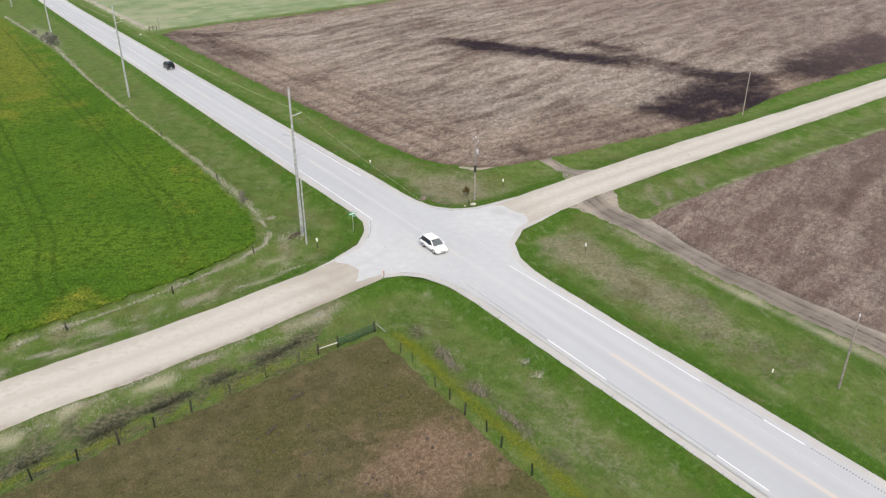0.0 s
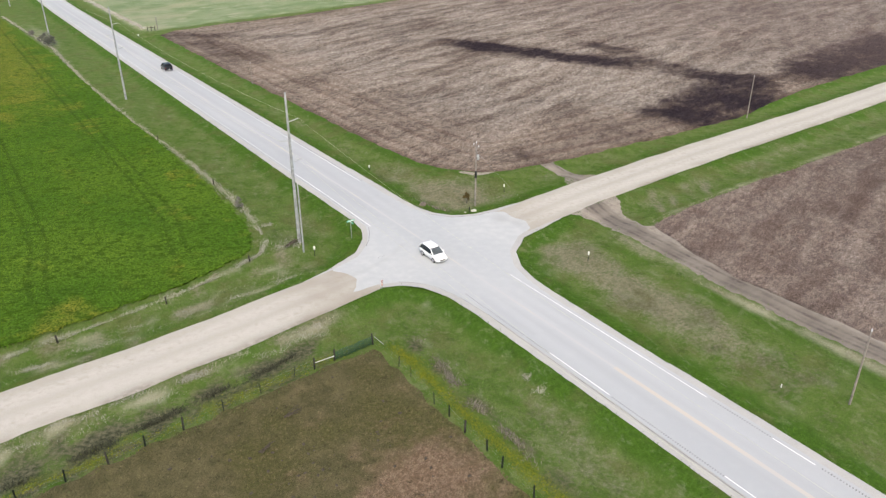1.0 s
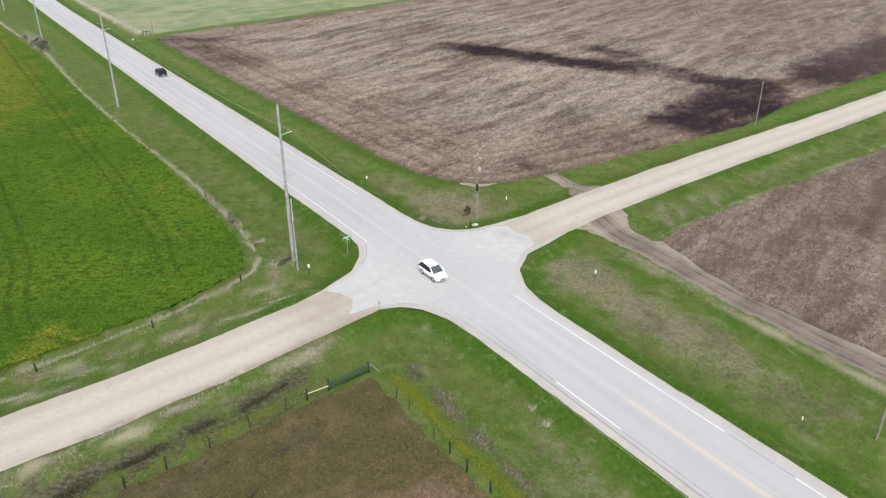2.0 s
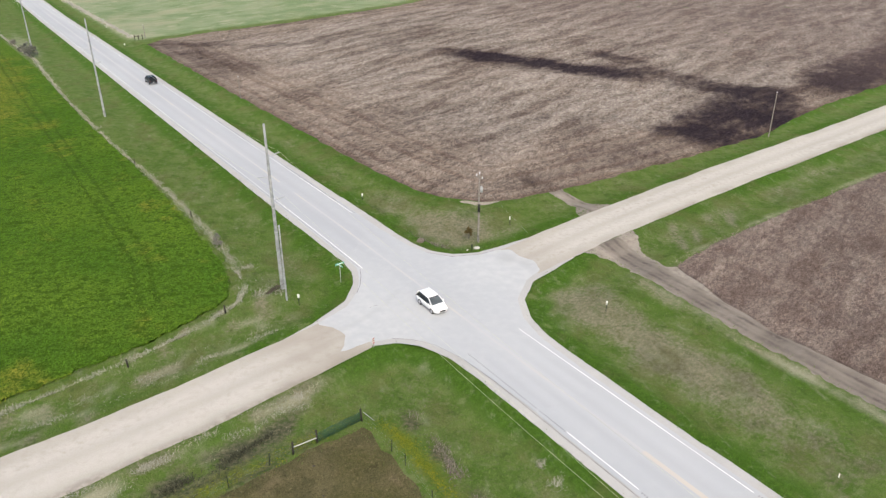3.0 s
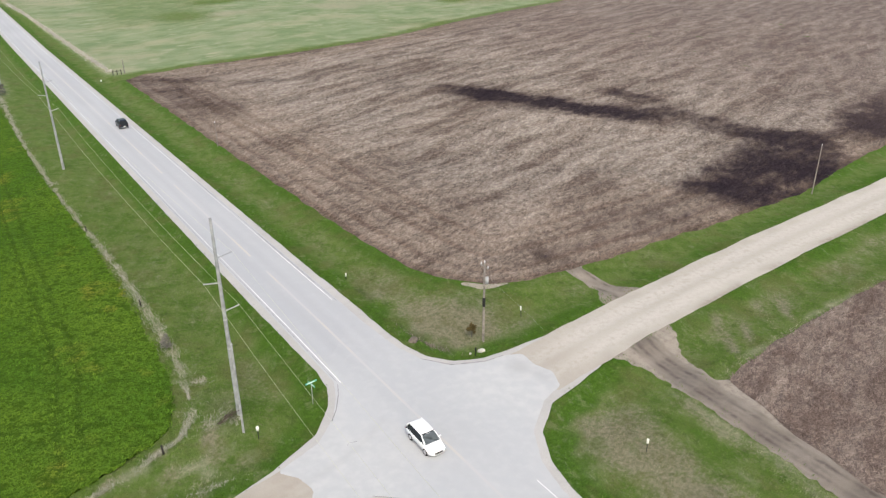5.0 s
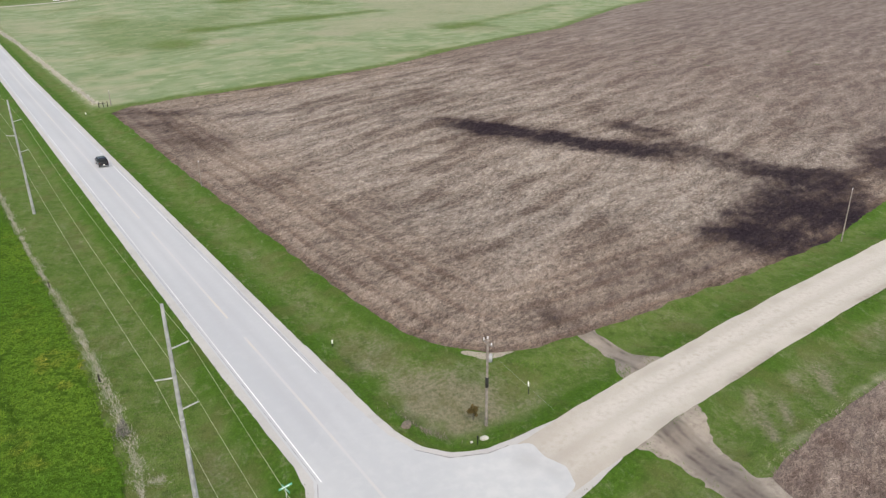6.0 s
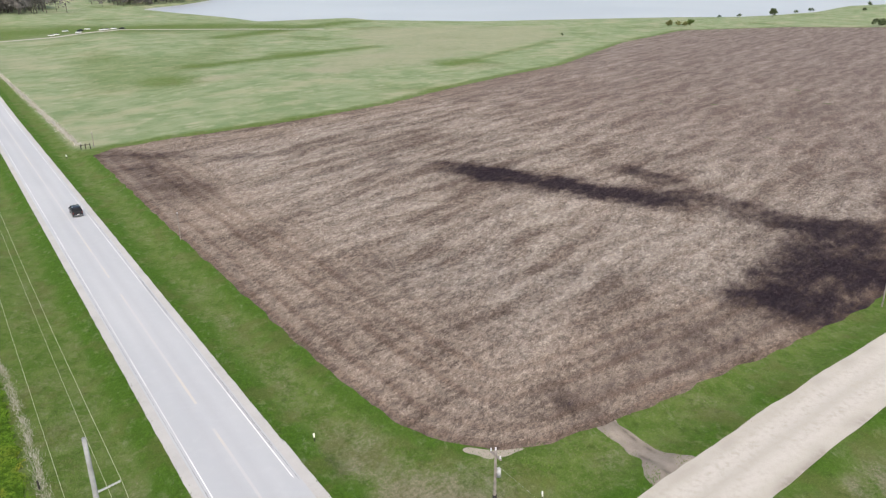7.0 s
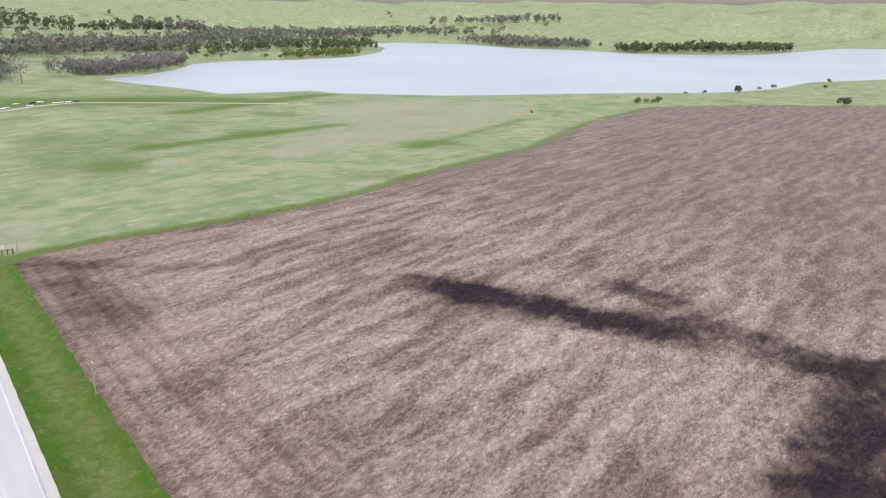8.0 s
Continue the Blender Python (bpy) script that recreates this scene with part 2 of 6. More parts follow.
def ploughed_material(stalks=False):
    """R: damp soil, G: headland rows, B: browner soil with less straw, A: open field past the headland."""
    s = Nodes("corn_stalks" if stalks else "corn_stubble")
    wet = s.attribute("soil")
    flake = s.noise(1.5, 7, 0.8, s.stretch((0.6, 1.0, 1.0), 24))
    streak = s.noise(0.18, 5, 0.62, s.stretch((0.35, 1.0, 1.0), 18))
    streak2 = s.noise(0.42, 5, 0.65, s.stretch((0.32, 1.0, 1.0), 13))
    comb = s.noise(0.75, 5, 0.75, s.stretch((0.5, 1.0, 1.0), 36))
    wave = s.noise(0.14, 4, 0.6, s.stretch((0.26, 1.0, 1.0), 19))
    broad = s.noise(0.03, 4, 0.6, s.stretch((0.6, 1.0, 1.0), 20))
    grain = s.noise(4.5, 6, 0.85)
    soil = s.mix(s.ramp(streak2, 0.3, 0.7), (0.083, 0.065, 0.0575), (0.152, 0.124, 0.109))
    straw = s.mix(s.ramp(broad, 0.35, 0.65), (0.355, 0.309, 0.270), (0.45, 0.395, 0.343))
    amount = s.math("ADD", s.math("MULTIPLY", flake, 0.65), s.math("ADD", s.math("MULTIPLY", streak, 0.40), s.math("ADD", s.math("MULTIPLY", broad, 0.15), s.math("MULTIPLY", streak2, 0.40))))
    amount = s.math("ADD", amount, s.math("MULTIPLY", s.math("SUBTRACT", wave, 0.5), 0.45))
    amount = s.math("SUBTRACT", amount, s.math("ADD", -0.025, s.math("MULTIPLY", wet[2], 0.12)))
    c = s.mix(s.ramp(amount, 0.66, 0.93), soil, straw)
    c = s.mix(s.ramp(flake, 0.40, 0.60), s.mix(0.5, c, (0.048, 0.038, 0.035)), s.mix(0.35, c, (0.44, 0.39, 0.335)))
    c = s.mix(s.ramp(grain, 0.38, 0.62), s.mix(0.38, c, (0.036, 0.029, 0.027)), s.mix(0.28, c, (0.46, 0.41, 0.35)))
    c = s.mix(s.math("MULTIPLY", s.ramp(comb, 0.42, 0.62), s.math("ADD", 0.22, s.math("MULTIPLY", wet[3], 0.30))), c, (0.62, 0.55, 0.52), "MULTIPLY")
    c = s.mix(s.math("MULTIPLY", s.ramp(wave, 0.54, 0.38), s.math("MULTIPLY", wet[3], 0.60)), c, (0.66, 0.59, 0.56), "MULTIPLY")
    passes = s.bands(6.4, 20, 9.0)
    c = s.mix(s.math("MULTIPLY", s.ramp(passes, 0.35, 0.85), s.math("MULTIPLY", wet[3], 0.30)), c, (0.64, 0.575, 0.55), "MULTIPLY")
    c = s.mix(s.math("MULTIPLY", s.ramp(passes, 0.35, 0.05), s.math("MULTIPLY", wet[3], 0.14)), c, (0.46, 0.405, 0.345))
    c = s.mix(s.math("MULTIPLY", wet[1], s.math("ADD", 0.45, s.math("MULTIPLY", s.ramp(flake, 0.30, 0.65), 0.35))), c, (0.53, 0.435, 0.40), "MULTIPLY")
    c = s.mix(s.math("SUBTRACT", 1.0, wet[3]), c, (0.93, 0.875, 0.835), "MULTIPLY")
    # damp soil: a soft halo, then a dark core frayed by the rows
    c = s.mix(s.math("MULTIPLY", s.ramp(wet[0], 0.05, 0.95), 0.62), c, (0.44, 0.37, 0.345), "MULTIPLY")
    fray = s.math("SUBTRACT", s.math("ADD", s.math("MULTIPLY", flake, 1.1), s.math("ADD", s.math("MULTIPLY", streak2, 0.9), s.math("MULTIPLY", comb, 0.7))), 1.35)
    damp = s.math("ADD", wet[0], s.math("MULTIPLY", fray, s.math("MULTIPLY", s.ramp(wet[0], 0.05, 0.5), 1.9)))
    damp = s.ramp(damp, 0.22, 1.30)
    c = s.mix(s.math("MULTIPLY", damp, 0.95), c, s.mix(s.ramp(flake, 0.4, 0.75), (0.012, 0.008, 0.013), (0.048, 0.037, 0.044)))
    c = s.mix(s.math("MULTIPLY", wet[2], 0.34), c, (0.180, 0.132, 0.116))
    if stalks:
        return s.done(s.shade(c, 0.68, 1.42))
    return s.done(c, s.math("ADD", flake, s.math("MULTIPLY", grain, 0.5)), 0.8, 0.15)


def crop_material(leaves=False):
    s = Nodes("crop_leaf" if leaves else "crop_bed")
    veg = s.attribute("soil")
    big, mid, fine = s.noise(0.06, 3), s.noise(0.5, 4), s.noise(3.5, 5, 0.7)
    c = s.mix(s.ramp(big, 0.35, 0.65), (0.078, 0.162, 0.017), (0.114, 0.198, 0.022))
    c = s.mix(s.ramp(s.math("ADD", s.math("MULTIPLY", mid, 0.6), s.math("MULTIPLY", veg[0], 0.5)), 0.45, 0.95), c, (0.26, 0.245, 0.040))
    # Gaps between leaf clumps: shade put into the colour of bed and leaves.
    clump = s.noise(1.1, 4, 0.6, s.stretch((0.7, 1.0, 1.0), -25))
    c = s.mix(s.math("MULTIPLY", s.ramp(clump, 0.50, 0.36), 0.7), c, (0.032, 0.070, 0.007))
    if leaves:
        return s.done(s.shade(c, 0.78, 1.18))
    # The bed's fine dark speckle paints in shade between the leaves.
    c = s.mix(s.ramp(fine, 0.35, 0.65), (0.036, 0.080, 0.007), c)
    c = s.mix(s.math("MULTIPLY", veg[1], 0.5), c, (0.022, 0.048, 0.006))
    return s.done(c, fine, 0.9, 0.3)


def paving_material():
    """R: wheel wear, G: dust, B: dark worn spots."""
    s = Nodes("pale_paving", 0.85, 0.2)
    w = s.attribute("wear")
    big, mid, fine = s.noise(0.15, 3, 0.5, s.stretch((1, 0.15, 1))), s.noise(0.9, 5), s.noise(30, 3)
    c = s.mix(s.ramp(big, 0.3, 0.7), (0.392, 0.404, 0.420), (0.441, 0.451, 0.462))
    c = s.mix(s.math("MULTIPLY", s.ramp(mid, 0.45, 0.75), 0.25), c, (0.475, 0.484, 0.487))
    c = s.mix(s.math("MULTIPLY", w[0], 0.40), c, (0.36, 0.36, 0.375))
    c = s.mix(s.math("MULTIPLY", s.ramp(fine, 0.45, 0.7), 0.2), c, (0.32, 0.32, 0.325))
    c = s.mix(s.math("MULTIPLY", w[1], s.math("ADD", 0.55, s.math("MULTIPLY", mid, 0.5))), c, s.mix(s.ramp(mid, 0.35, 0.7), (0.440, 0.448, 0.452), (0.480, 0.487, 0.484)))
    c = s.mix(s.math("MULTIPLY", w[2], 0.55), c, (0.36, 0.355, 0.35))
    return s.done(c, fine, 0.25, 0.01)


def gravel_material(name="limestone_gravel", low=(0.385, 0.352, 0.302), high=(0.455, 0.422, 0.370), trail=(0.500, 0.472, 0.428), rut=(0.27, 0.238, 0.200)):
    s = Nodes(name)
    w = s.attribute("wear")
    big, mid, fine = s.noise(0.2, 4, 0.6, s.stretch((0.12, 1, 1), 8)), s.noise(1.5, 5), s.noise(14, 5, 0.7)
    c = s.mix(s.ramp(big, 0.3, 0.7), low, high)
    c = s.mix(s.math("MULTIPLY", w[0], s.ramp(mid, 0.2, 0.6)), c, trail)
    c = s.mix(s.math("MULTIPLY", w[1], s.ramp(mid, 0.2, 0.6)), c, rut)
    c = s.mix(s.math("MULTIPLY", w[2], s.math("ADD", 0.25, s.math("MULTIPLY", s.ramp(big, 0.3, 0.65), 0.65))), c, tuple(k * f for k, f in zip(low, (0.84, 0.81, 0.79))))
    c = s.mix(s.math("MULTIPLY", s.ramp(fine, 0.4, 0.7), 0.3), c, tuple(k * 0.7 for k in low))
    return s.done(c, s.math("ADD", mid, fine), 0.5, 0.05)


def pasture_material(blades=False):
    s = Nodes("grazed_blades" if blades else "grazed_pasture")
    w = s.attribute("soil")
    big, mid, fine, blade = s.noise(0.12, 4), s.noise(0.7, 5), s.noise(2.6, 5, 0.7), s.noise(9, 4, 0.7)
    c = s.mix(s.ramp(mid, 0.3, 0.7), (0.092, 0.084, 0.040), (0.146, 0.129, 0.066))
    c = s.mix(s.ramp(big, 0.42, 0.62), c, s.mix(s.ramp(fine, 0.3, 0.7), (0.080, 0.080, 0.029), (0.128, 0.116, 0.052)))
    c = s.mix(s.ramp(s.math("ADD", w[0], s.math("MULTIPLY", s.math("SUBTRACT", mid, 0.5), 1.1)), 0.15, 0.85), c, s.mix(s.ramp(fine, 0.35, 0.65), (0.165, 0.112, 0.072), (0.265, 0.190, 0.132)))
    c = s.mix(s.math("MULTIPLY", s.ramp(s.noise(1.2, 5, 0.72), 0.44, 0.30), 0.65), c, (0.040, 0.036, 0.017))
    c = s.mix(s.ramp(fine, 0.58, 0.74), c, (0.225, 0.190, 0.108))
    c = s.mix(s.ramp(blade, 0.3, 0.6), s.mix(0.6, c, (0.03, 0.025, 0.015)), c)
    if blades:
        return s.done(s.shade(c, 0.74, 1.28))
    return s.done(c, s.math("ADD", fine, blade), 0.7, 0.12)


def water_material():
    s = Nodes("lake_water", 0.32)
    s.b.inputs["Specular IOR Level"].default_value = 0.5
    s.b.inputs["IOR"].default_value = 1.33
    ripple = s.noise(0.05, 3, 0.5, s.stretch((1, 0.4, 1), 30))
    # Pale base colour: part of the sky's reflection is painted into the water.
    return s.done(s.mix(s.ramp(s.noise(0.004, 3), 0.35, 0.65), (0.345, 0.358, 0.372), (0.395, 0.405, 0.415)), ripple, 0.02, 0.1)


M_GRASS, M_PLOUGH, M_CROP = grass_material(), ploughed_material(), crop_material()
M_ASPHALT, M_GRAVEL = paving_material(), gravel_material()
M_SHOULDER = gravel_material("shoulder_stone", (0.39, 0.375, 0.355), (0.465, 0.45, 0.43), (0.48, 0.47, 0.455))
M_DIRT = gravel_material("bare_dirt", (0.175, 0.149, 0.126), (0.250, 0.216, 0.184), (0.33, 0.292, 0.245), (0.088, 0.073, 0.063))
M_PALE_SOIL = gravel_material("pale_bare_soil", (0.27, 0.235, 0.19), (0.35, 0.31, 0.255), (0.37, 0.33, 0.275))
M_PASTURE, M_WATER = pasture_material(), water_material()
M_GROOVE = plain("rumble_groove", (0.27, 0.27, 0.275), 0.9, 0, 0.2, 2.0)
M_JOINT = plain("dusty_joint", (0.25, 0.248, 0.25), 0.9, 0, 0.2, 2.0)
M_POLE = plain("grey_weathered_wood", (0.29, 0.30, 0.305), 0.85, 0, 0.25, 1.2)
M_STEEL = plain("galvanised_steel", (0.42, 0.43, 0.44), 0.5, 0.3, 0.1, 5)
M_WIRE = plain("aluminium_wire", (0.55, 0.57, 0.42), 0.5, 0.2, 0.05, 1)


# ---- mesh helpers ----
def part(name, bm, m, parent=None, label=""):
    me = bpy.data.meshes.new(name)
    bm.to_mesh(me)
    bm.free()
    ob = new(name, me)
    if m:
        me.materials.append(m)
    if parent:
        ob.parent = parent
    if label:
        ob["label"] = label
    return ob


def base(name, x, y, z, turn=0.0):
    ob = new(name)
    ob.empty_display_size = 0.3
    ob.matrix_world = pose(x, y, z, 0, 0, turn)
    return ob


def sheet(name, verts, faces, m, attributes=None, flat=False):
    """One mesh from arrays of corners and quads or triangles."""
    me = bpy.data.meshes.new(name)
    me.from_pydata(verts, [], faces)
    me.materials.append(m)
    for key, value in (attributes or {}).items():
        a = me.attributes.new(key, "FLOAT_COLOR", "POINT")
        a.data.foreach_set("color", np.ascontiguousarray(value, dtype=np.float32).ravel())
    if not flat:
        me.polygons.foreach_set("use_smooth", [True] * len(me.polygons))
    me.update()
    return new(name, me)


def graded(lo, hi, step, ends, grow):
    mid = list(np.arange(lo, hi + step / 2, step))
    for sign, limit in ((1, ends[1]), (-1, ends[0])):
        s, v = step, mid[-1] if sign > 0 else mid[0]
        more = []
        while (limit - v) * sign > 0:
            s *= grow
            v += s * sign
            more.append(v)
        mid = mid + more if sign > 0 else more[::-1] + mid
    return np.array(mid)


def grid_faces(nx, ny):
    i = np.arange(nx * ny).reshape(ny, nx)
    return np.stack([i[:-1, :-1], i[:-1, 1:], i[1:, 1:], i[1:, :-1]], -1).reshape(-1, 4)


def four(channels):
    """Three or four channels side by side, the fourth 1 where none is given."""
    return np.stack([*channels, *[np.ones(len(channels[0]))] * (4 - len(channels))], -1)


def patch(name, within, xs, ys, lift, m, tint=None, key="wear", skirt=0.0, height=None):
    """The part of the land where within(x, y) > 0, cut sharply at its edge, lifted off the ground sheet."""
    X, Y = np.meshgrid(xs, ys)
    d = within(X, Y)
    nx, ny = len(xs), len(ys)
    pos = d > 0
    q = grid_faces(nx, ny)
    hits = pos.ravel()[q].sum(1)
    px, py, pd = X.ravel(), Y.ravel(), d.ravel()
    used, places, faces = {}, [], []

    def corner(i):
        if i not in used:
            used[i] = len(places)
            places.append((px[i], py[i]))
        return used[i]

    def cross(i, j):
        k = (min(i, j), max(i, j))
        if k not in used:
            a, b = k
            f = pd[a] / (pd[a] - pd[b])
            used[k] = len(places)
            places.append((px[a] + f * (px[b] - px[a]), py[a] + f * (py[b] - py[a])))
        return used[k]

    rim = []
    for row in q[hits == 4]:
        faces.append([corner(i) for i in row])
    for row in q[(hits > 0) & (hits < 4)]:
        loop, cuts = [], []
        for a, b in zip(row, np.roll(row, -1)):
            if pd[a] > 0:
                loop.append(corner(a))
            if (pd[a] > 0) != (pd[b] > 0):
                c = cross(a, b)
                loop.append(c)
                cuts.append(c)
        if len(loop) > 2:
            faces.append(loop)
            if len(cuts) == 2:
                rim.append((cuts[0], cuts[1]))
    p = np.array(places)
    z = (height or land)(p[:, 0], p[:, 1]) + lift
    verts = np.c_[p, z]
    tints = None
    if skirt:
        n = len(verts)
        verts = np.r_[verts, verts - (0, 0, skirt)]
        faces += [[a, b, b + n, a + n] for a, b in rim]
        p = np.r_[p, p]
    if tint:
        tints = {key: four(tint(p[:, 0], p[:, 1]))}
    return sheet(name, verts.tolist(), faces, m, tints)


def tube(bm, a, b, r0, r1=None, sides=8, cap=True):
    """A tapered round bar from a to b."""
    a, b = Vector(a), Vector(b)
    r1 = r0 if r1 is None else r1
    turn = (b - a).to_track_quat("Z", "Y").to_matrix()
    rings = []
    for c, r in ((a, r0), (b, r1)):
        rings.append([bm.verts.new(c + turn @ Vector((r * math.cos(6.28319 * i / sides), r * math.sin(6.28319 * i / sides), 0))) for i in range(sides)])
    for i in range(sides):
        f = bm.faces.new((rings[0][i], rings[0][(i + 1) % sides], rings[1][(i + 1) % sides], rings[1][i]))
        f.smooth = True
    if cap:
        bm.faces.new(rings[0][::-1])
        bm.faces.new(rings[1])


def box(bm, lo, hi, m=None):
    m = m or Matrix()
    v = [bm.verts.new(m @ Vector((x, y, z))) for x in (lo[0], hi[0]) for y in (lo[1], hi[1]) for z in (lo[2], hi[2])]
    for f in ((0, 1, 3, 2), (4, 6, 7, 5), (0, 4, 5, 1), (2, 3, 7, 6), (0, 2, 6, 4), (1, 5, 7, 3)):
        bm.faces.new([v[i] for i in f])


# ---- the ground sheet ----
def veg_tints(x, y):
    gap = road_gap(x, y)
    cross_gap = -inside(x, y, CROSSING)
    gap = np.where((np.abs(x) < 24) & (np.abs(y - 4) < 36), np.minimum(gap, np.maximum(cross_gap, -1)), gap)
    n1, n2 = rough(x, y, 14, 11), rough(x, y, 5, 12)
    lush = smooth(4.2, 1.2, gap + 0.9 * n2) * 1.0
    gravel_side = smooth(12, 22, np.abs(x)) * (y < gravel_y(x)) * (x < 0)
    east_side = smooth(18, 30, x) * (np.abs(y - gravel_y(x)) < 13)
    lush = lush * (1 - 0.55 * east_side * smooth(-0.8, 0.5, n1))
    north_side = smooth(-13, -18, x) * (y > gravel_y(x)) * (y < gravel_y(x) + 14)
    lush = lush * (1 - 0.9 * gravel_side * smooth(-1.1, -0.1, n1)) * (1 - 0.8 * north_side * smooth(-1.0, 0.2, n1))
    lush = np.maximum(lush, 0.75 * smooth(-3.6, -1.2, inside(x, y, PLOUGHED) + 0.6 * n2) * (y > 27) * (y < 198))
    lush = np.maximum(lush, 0.7 * np.exp(-((x - 19.8 + 0.6 * n2) / 1.5) ** 2) * smooth(-3, -9, y) * smooth(-0.9, 0.2, n1 + 0.4 * n2))
    pale = smooth(0.1, 0.6, rough(x, y, 4.5, 21))
    lush = np.maximum(lush, 0.4 * (1 - pale) * (x < -14) * (y > gravel_y(x)) * (y < 24) * smooth(-0.9, 0.3, n2 + 0.5 * n1))
    dry = 0.11 + 0.16 * n1 + 0.1 * n2
    blob = lambda cx, cy, rx, ry: np.exp(-((x - cx) / rx) ** 2 - ((y - cy) / ry) ** 2)
    dry = dry + 0.85 * blob(13.0, 19.5, 7, 6) + 0.6 * blob(11.5, 29, 3.0, 10) + 0.8 * blob(13, -5, 4.0, 5) + 0.3 * blob(18, -2.5, 2, 2) + 0.95 * blob(13.8, -21, 3.3, 13) - 0.4 * blob(20.3, -22, 2.2, 16)
    dry = dry + 0.32 * blob(-10.5, 24, 1.2, 8) + 0.5 * blob(-15.2, 19, 2, 4) + 0.15 * blob(-10, 60, 2.0, 22) + 0.4 * blob(-9.2, -31, 1.4, 6) + 0.4 * blob(-11.2, -38, 1.4, 5) + 0.2 * blob(10, 60, 1.6, 26)
    south = y - gravel_y(x)
    dry = dry + (x < -14) * (0.22 * np.exp(-((south - 7.2) / 1.6) ** 2) + 0.6 * np.exp(-((south + 4.9) / 0.6) ** 2)) * (0.7 + 0.6 * n1)
    dry = dry + 0.75 * smooth(-13, -17, x) * (y > gravel_y(x) + 4.6) * (inside(x, y, CROP) < 0) * (y < 20) * smooth(0.15, 0.8, rough(x, y, 4.5, 21))
    dry = dry + 0.3 * gravel_side * np.exp(-((gap - 1.2) / 1.3) ** 2) * smooth(-0.2, 0.9, n1 + 0.4 * n2)
    dry = dry + 0.85 * np.exp(-((along(x, y, TRACK) - 3.2) / 1.3) ** 2) * (y < -4) * (0.8 + 0.3 * n1)
    for tyre in ([(43, 5), (37.4, -2.2)], [(47.4, 5), (42, -1.1)], [(50.7, 5), (46, -1)], [(39.6, 5), (34, -2.6)]):
        dry = dry + 0.7 * np.exp(-(along(x, y, tyre) / 0.45) ** 2)
    dry = dry + (x > 30) * 0.25 * np.exp(-((south + 8) / 2.5) ** 2)
    weed = 1.0 * np.exp(-(along(x, y, [(-13.6, -10.5), (-14.4, -12), (-14.2, -15), (-14.6, -19), (-15.2, -26), (-15.4, -40)]) / 1.05) ** 2) * smooth(-0.7, 0.6, n2 + 0.5 * n1)
    weed = weed + 0.85 * np.exp(-(along(x, y, [(-25, -6.8), (-27.7, -7.8), (-33, -8.7), (-38, -9.8), (-44, -11.2), (-52, -12.2), (-64, -14.5)]) / 1.5) ** 2) * smooth(-0.6, 0.4, rough(x, y, 6, 7) + 0.4 * n2)
    weed = weed + 0.50 * smooth(8, 11, x) * smooth(20, 16, x) * smooth(-8, -22, y) * smooth(-0.7, 0.6, n1 + 0.6 * n2)
    weed = weed + 0.8 * smooth(-19, -24, x) * smooth(-5.2, -6.4, south) * smooth(1.5, -0.5, inside(x, y, PADDOCK)) * smooth(-0.5, 0.5, rough(x, y, 3, 8) + 0.3 * n1)
    weed = weed + 0.35 * (np.exp(-(along(x, y, [(-9.8, -4.5), (-9.5, -8), (-9.4, -16), (-10.5, -40)]) / 0.35) ** 2) + np.exp(-(along(x, y, [(-11.6, -5), (-11.2, -9), (-11.1, -17), (-12.2, -40)]) / 0.35) ** 2)) * smooth(-0.6, 0.4, n1)
    weed = weed + 0.55 * np.exp(-(along(x, y, [(9.0, 46), (8.6, 38), (8.0, 30), (7.6, 23), (8.4, 18.5), (9.8, 15.4)]) / 0.6) ** 2) * smooth(-0.7, 0.3, n2 + n1 + 0.8 * (y < 24))
    yellow = 0.95 * np.exp(-(along(x, y, [(-16.6, -11.5), (-16.3, -16), (-16.6, -22), (-16.7, -45)]) / 0.75) ** 2)
    yellow = yellow + (x < -19) * 0.5 * np.exp(-((y + 9.0 + (x + 17.8) * -0.14 - 0.2) / 1.5) ** 2) * smooth(-0.8, 0.4, n2 + n1)
    far = smooth(196, 214, y - 0.03 * x) * smooth(9, 16, x)
    edge = inside(x, y, PLOUGHED)
    meadow = np.maximum(far, smooth(420, 520, np.hypot(x, y)) * (1 - 0.8 * smooth(900, 1150, np.hypot(x, y)))) * (0.92 - 0.6 * smooth(-9, -3, edge + 0.7 * n1) * (y > 150))
    dark = lambda ax, ay, bx, by, w: np.exp(-(along(x, y, [(ax, ay), (bx, by)]) / w) ** 2)
    green_area = inside(x, y, [(37, 356), (58, 480), (70, 498), (78, 440), (102, 425), (164, 507), (158, 470), (120, 400), (88, 352), (71, 300), (36, 319)])
    strips = np.clip(dark(94, 366, 213, 407, 8) + dark(160, 530, 327, 637, 15) + 0.7 * dark(200, 300, 330, 372, 6), 0, 1)
    meadow = meadow * (1 - 0.75 * np.clip(strips + 0.5 * smooth(-14, 10, green_area + 7 * n1) + dark(-30, 700, 190, 640, 60), 0, 1))
    lush = np.maximum(lush, far * 0.35 * (1 - meadow)) * (np.hypot(x, y) < 900)
    tan_area = [(275, 560), (431, 484), (362, 398), (291, 346), (174, 310), (93, 318), (150, 350), (215, 395), (235, 480)]
    tan = smooth(-22, 18, inside(x, y, tan_area) + 14 * rough(x, y, 50, 4)) * (y > 250) * 0.6 + 0.5 * smooth(0.35, 0.9, rough(x, y, 70, 8)) * far * (y < 420)
    tan = tan + 0.5 * blob(25, 470, 25, 70) + 0.6 * blob(-17.5, 215, 3.5, 35)
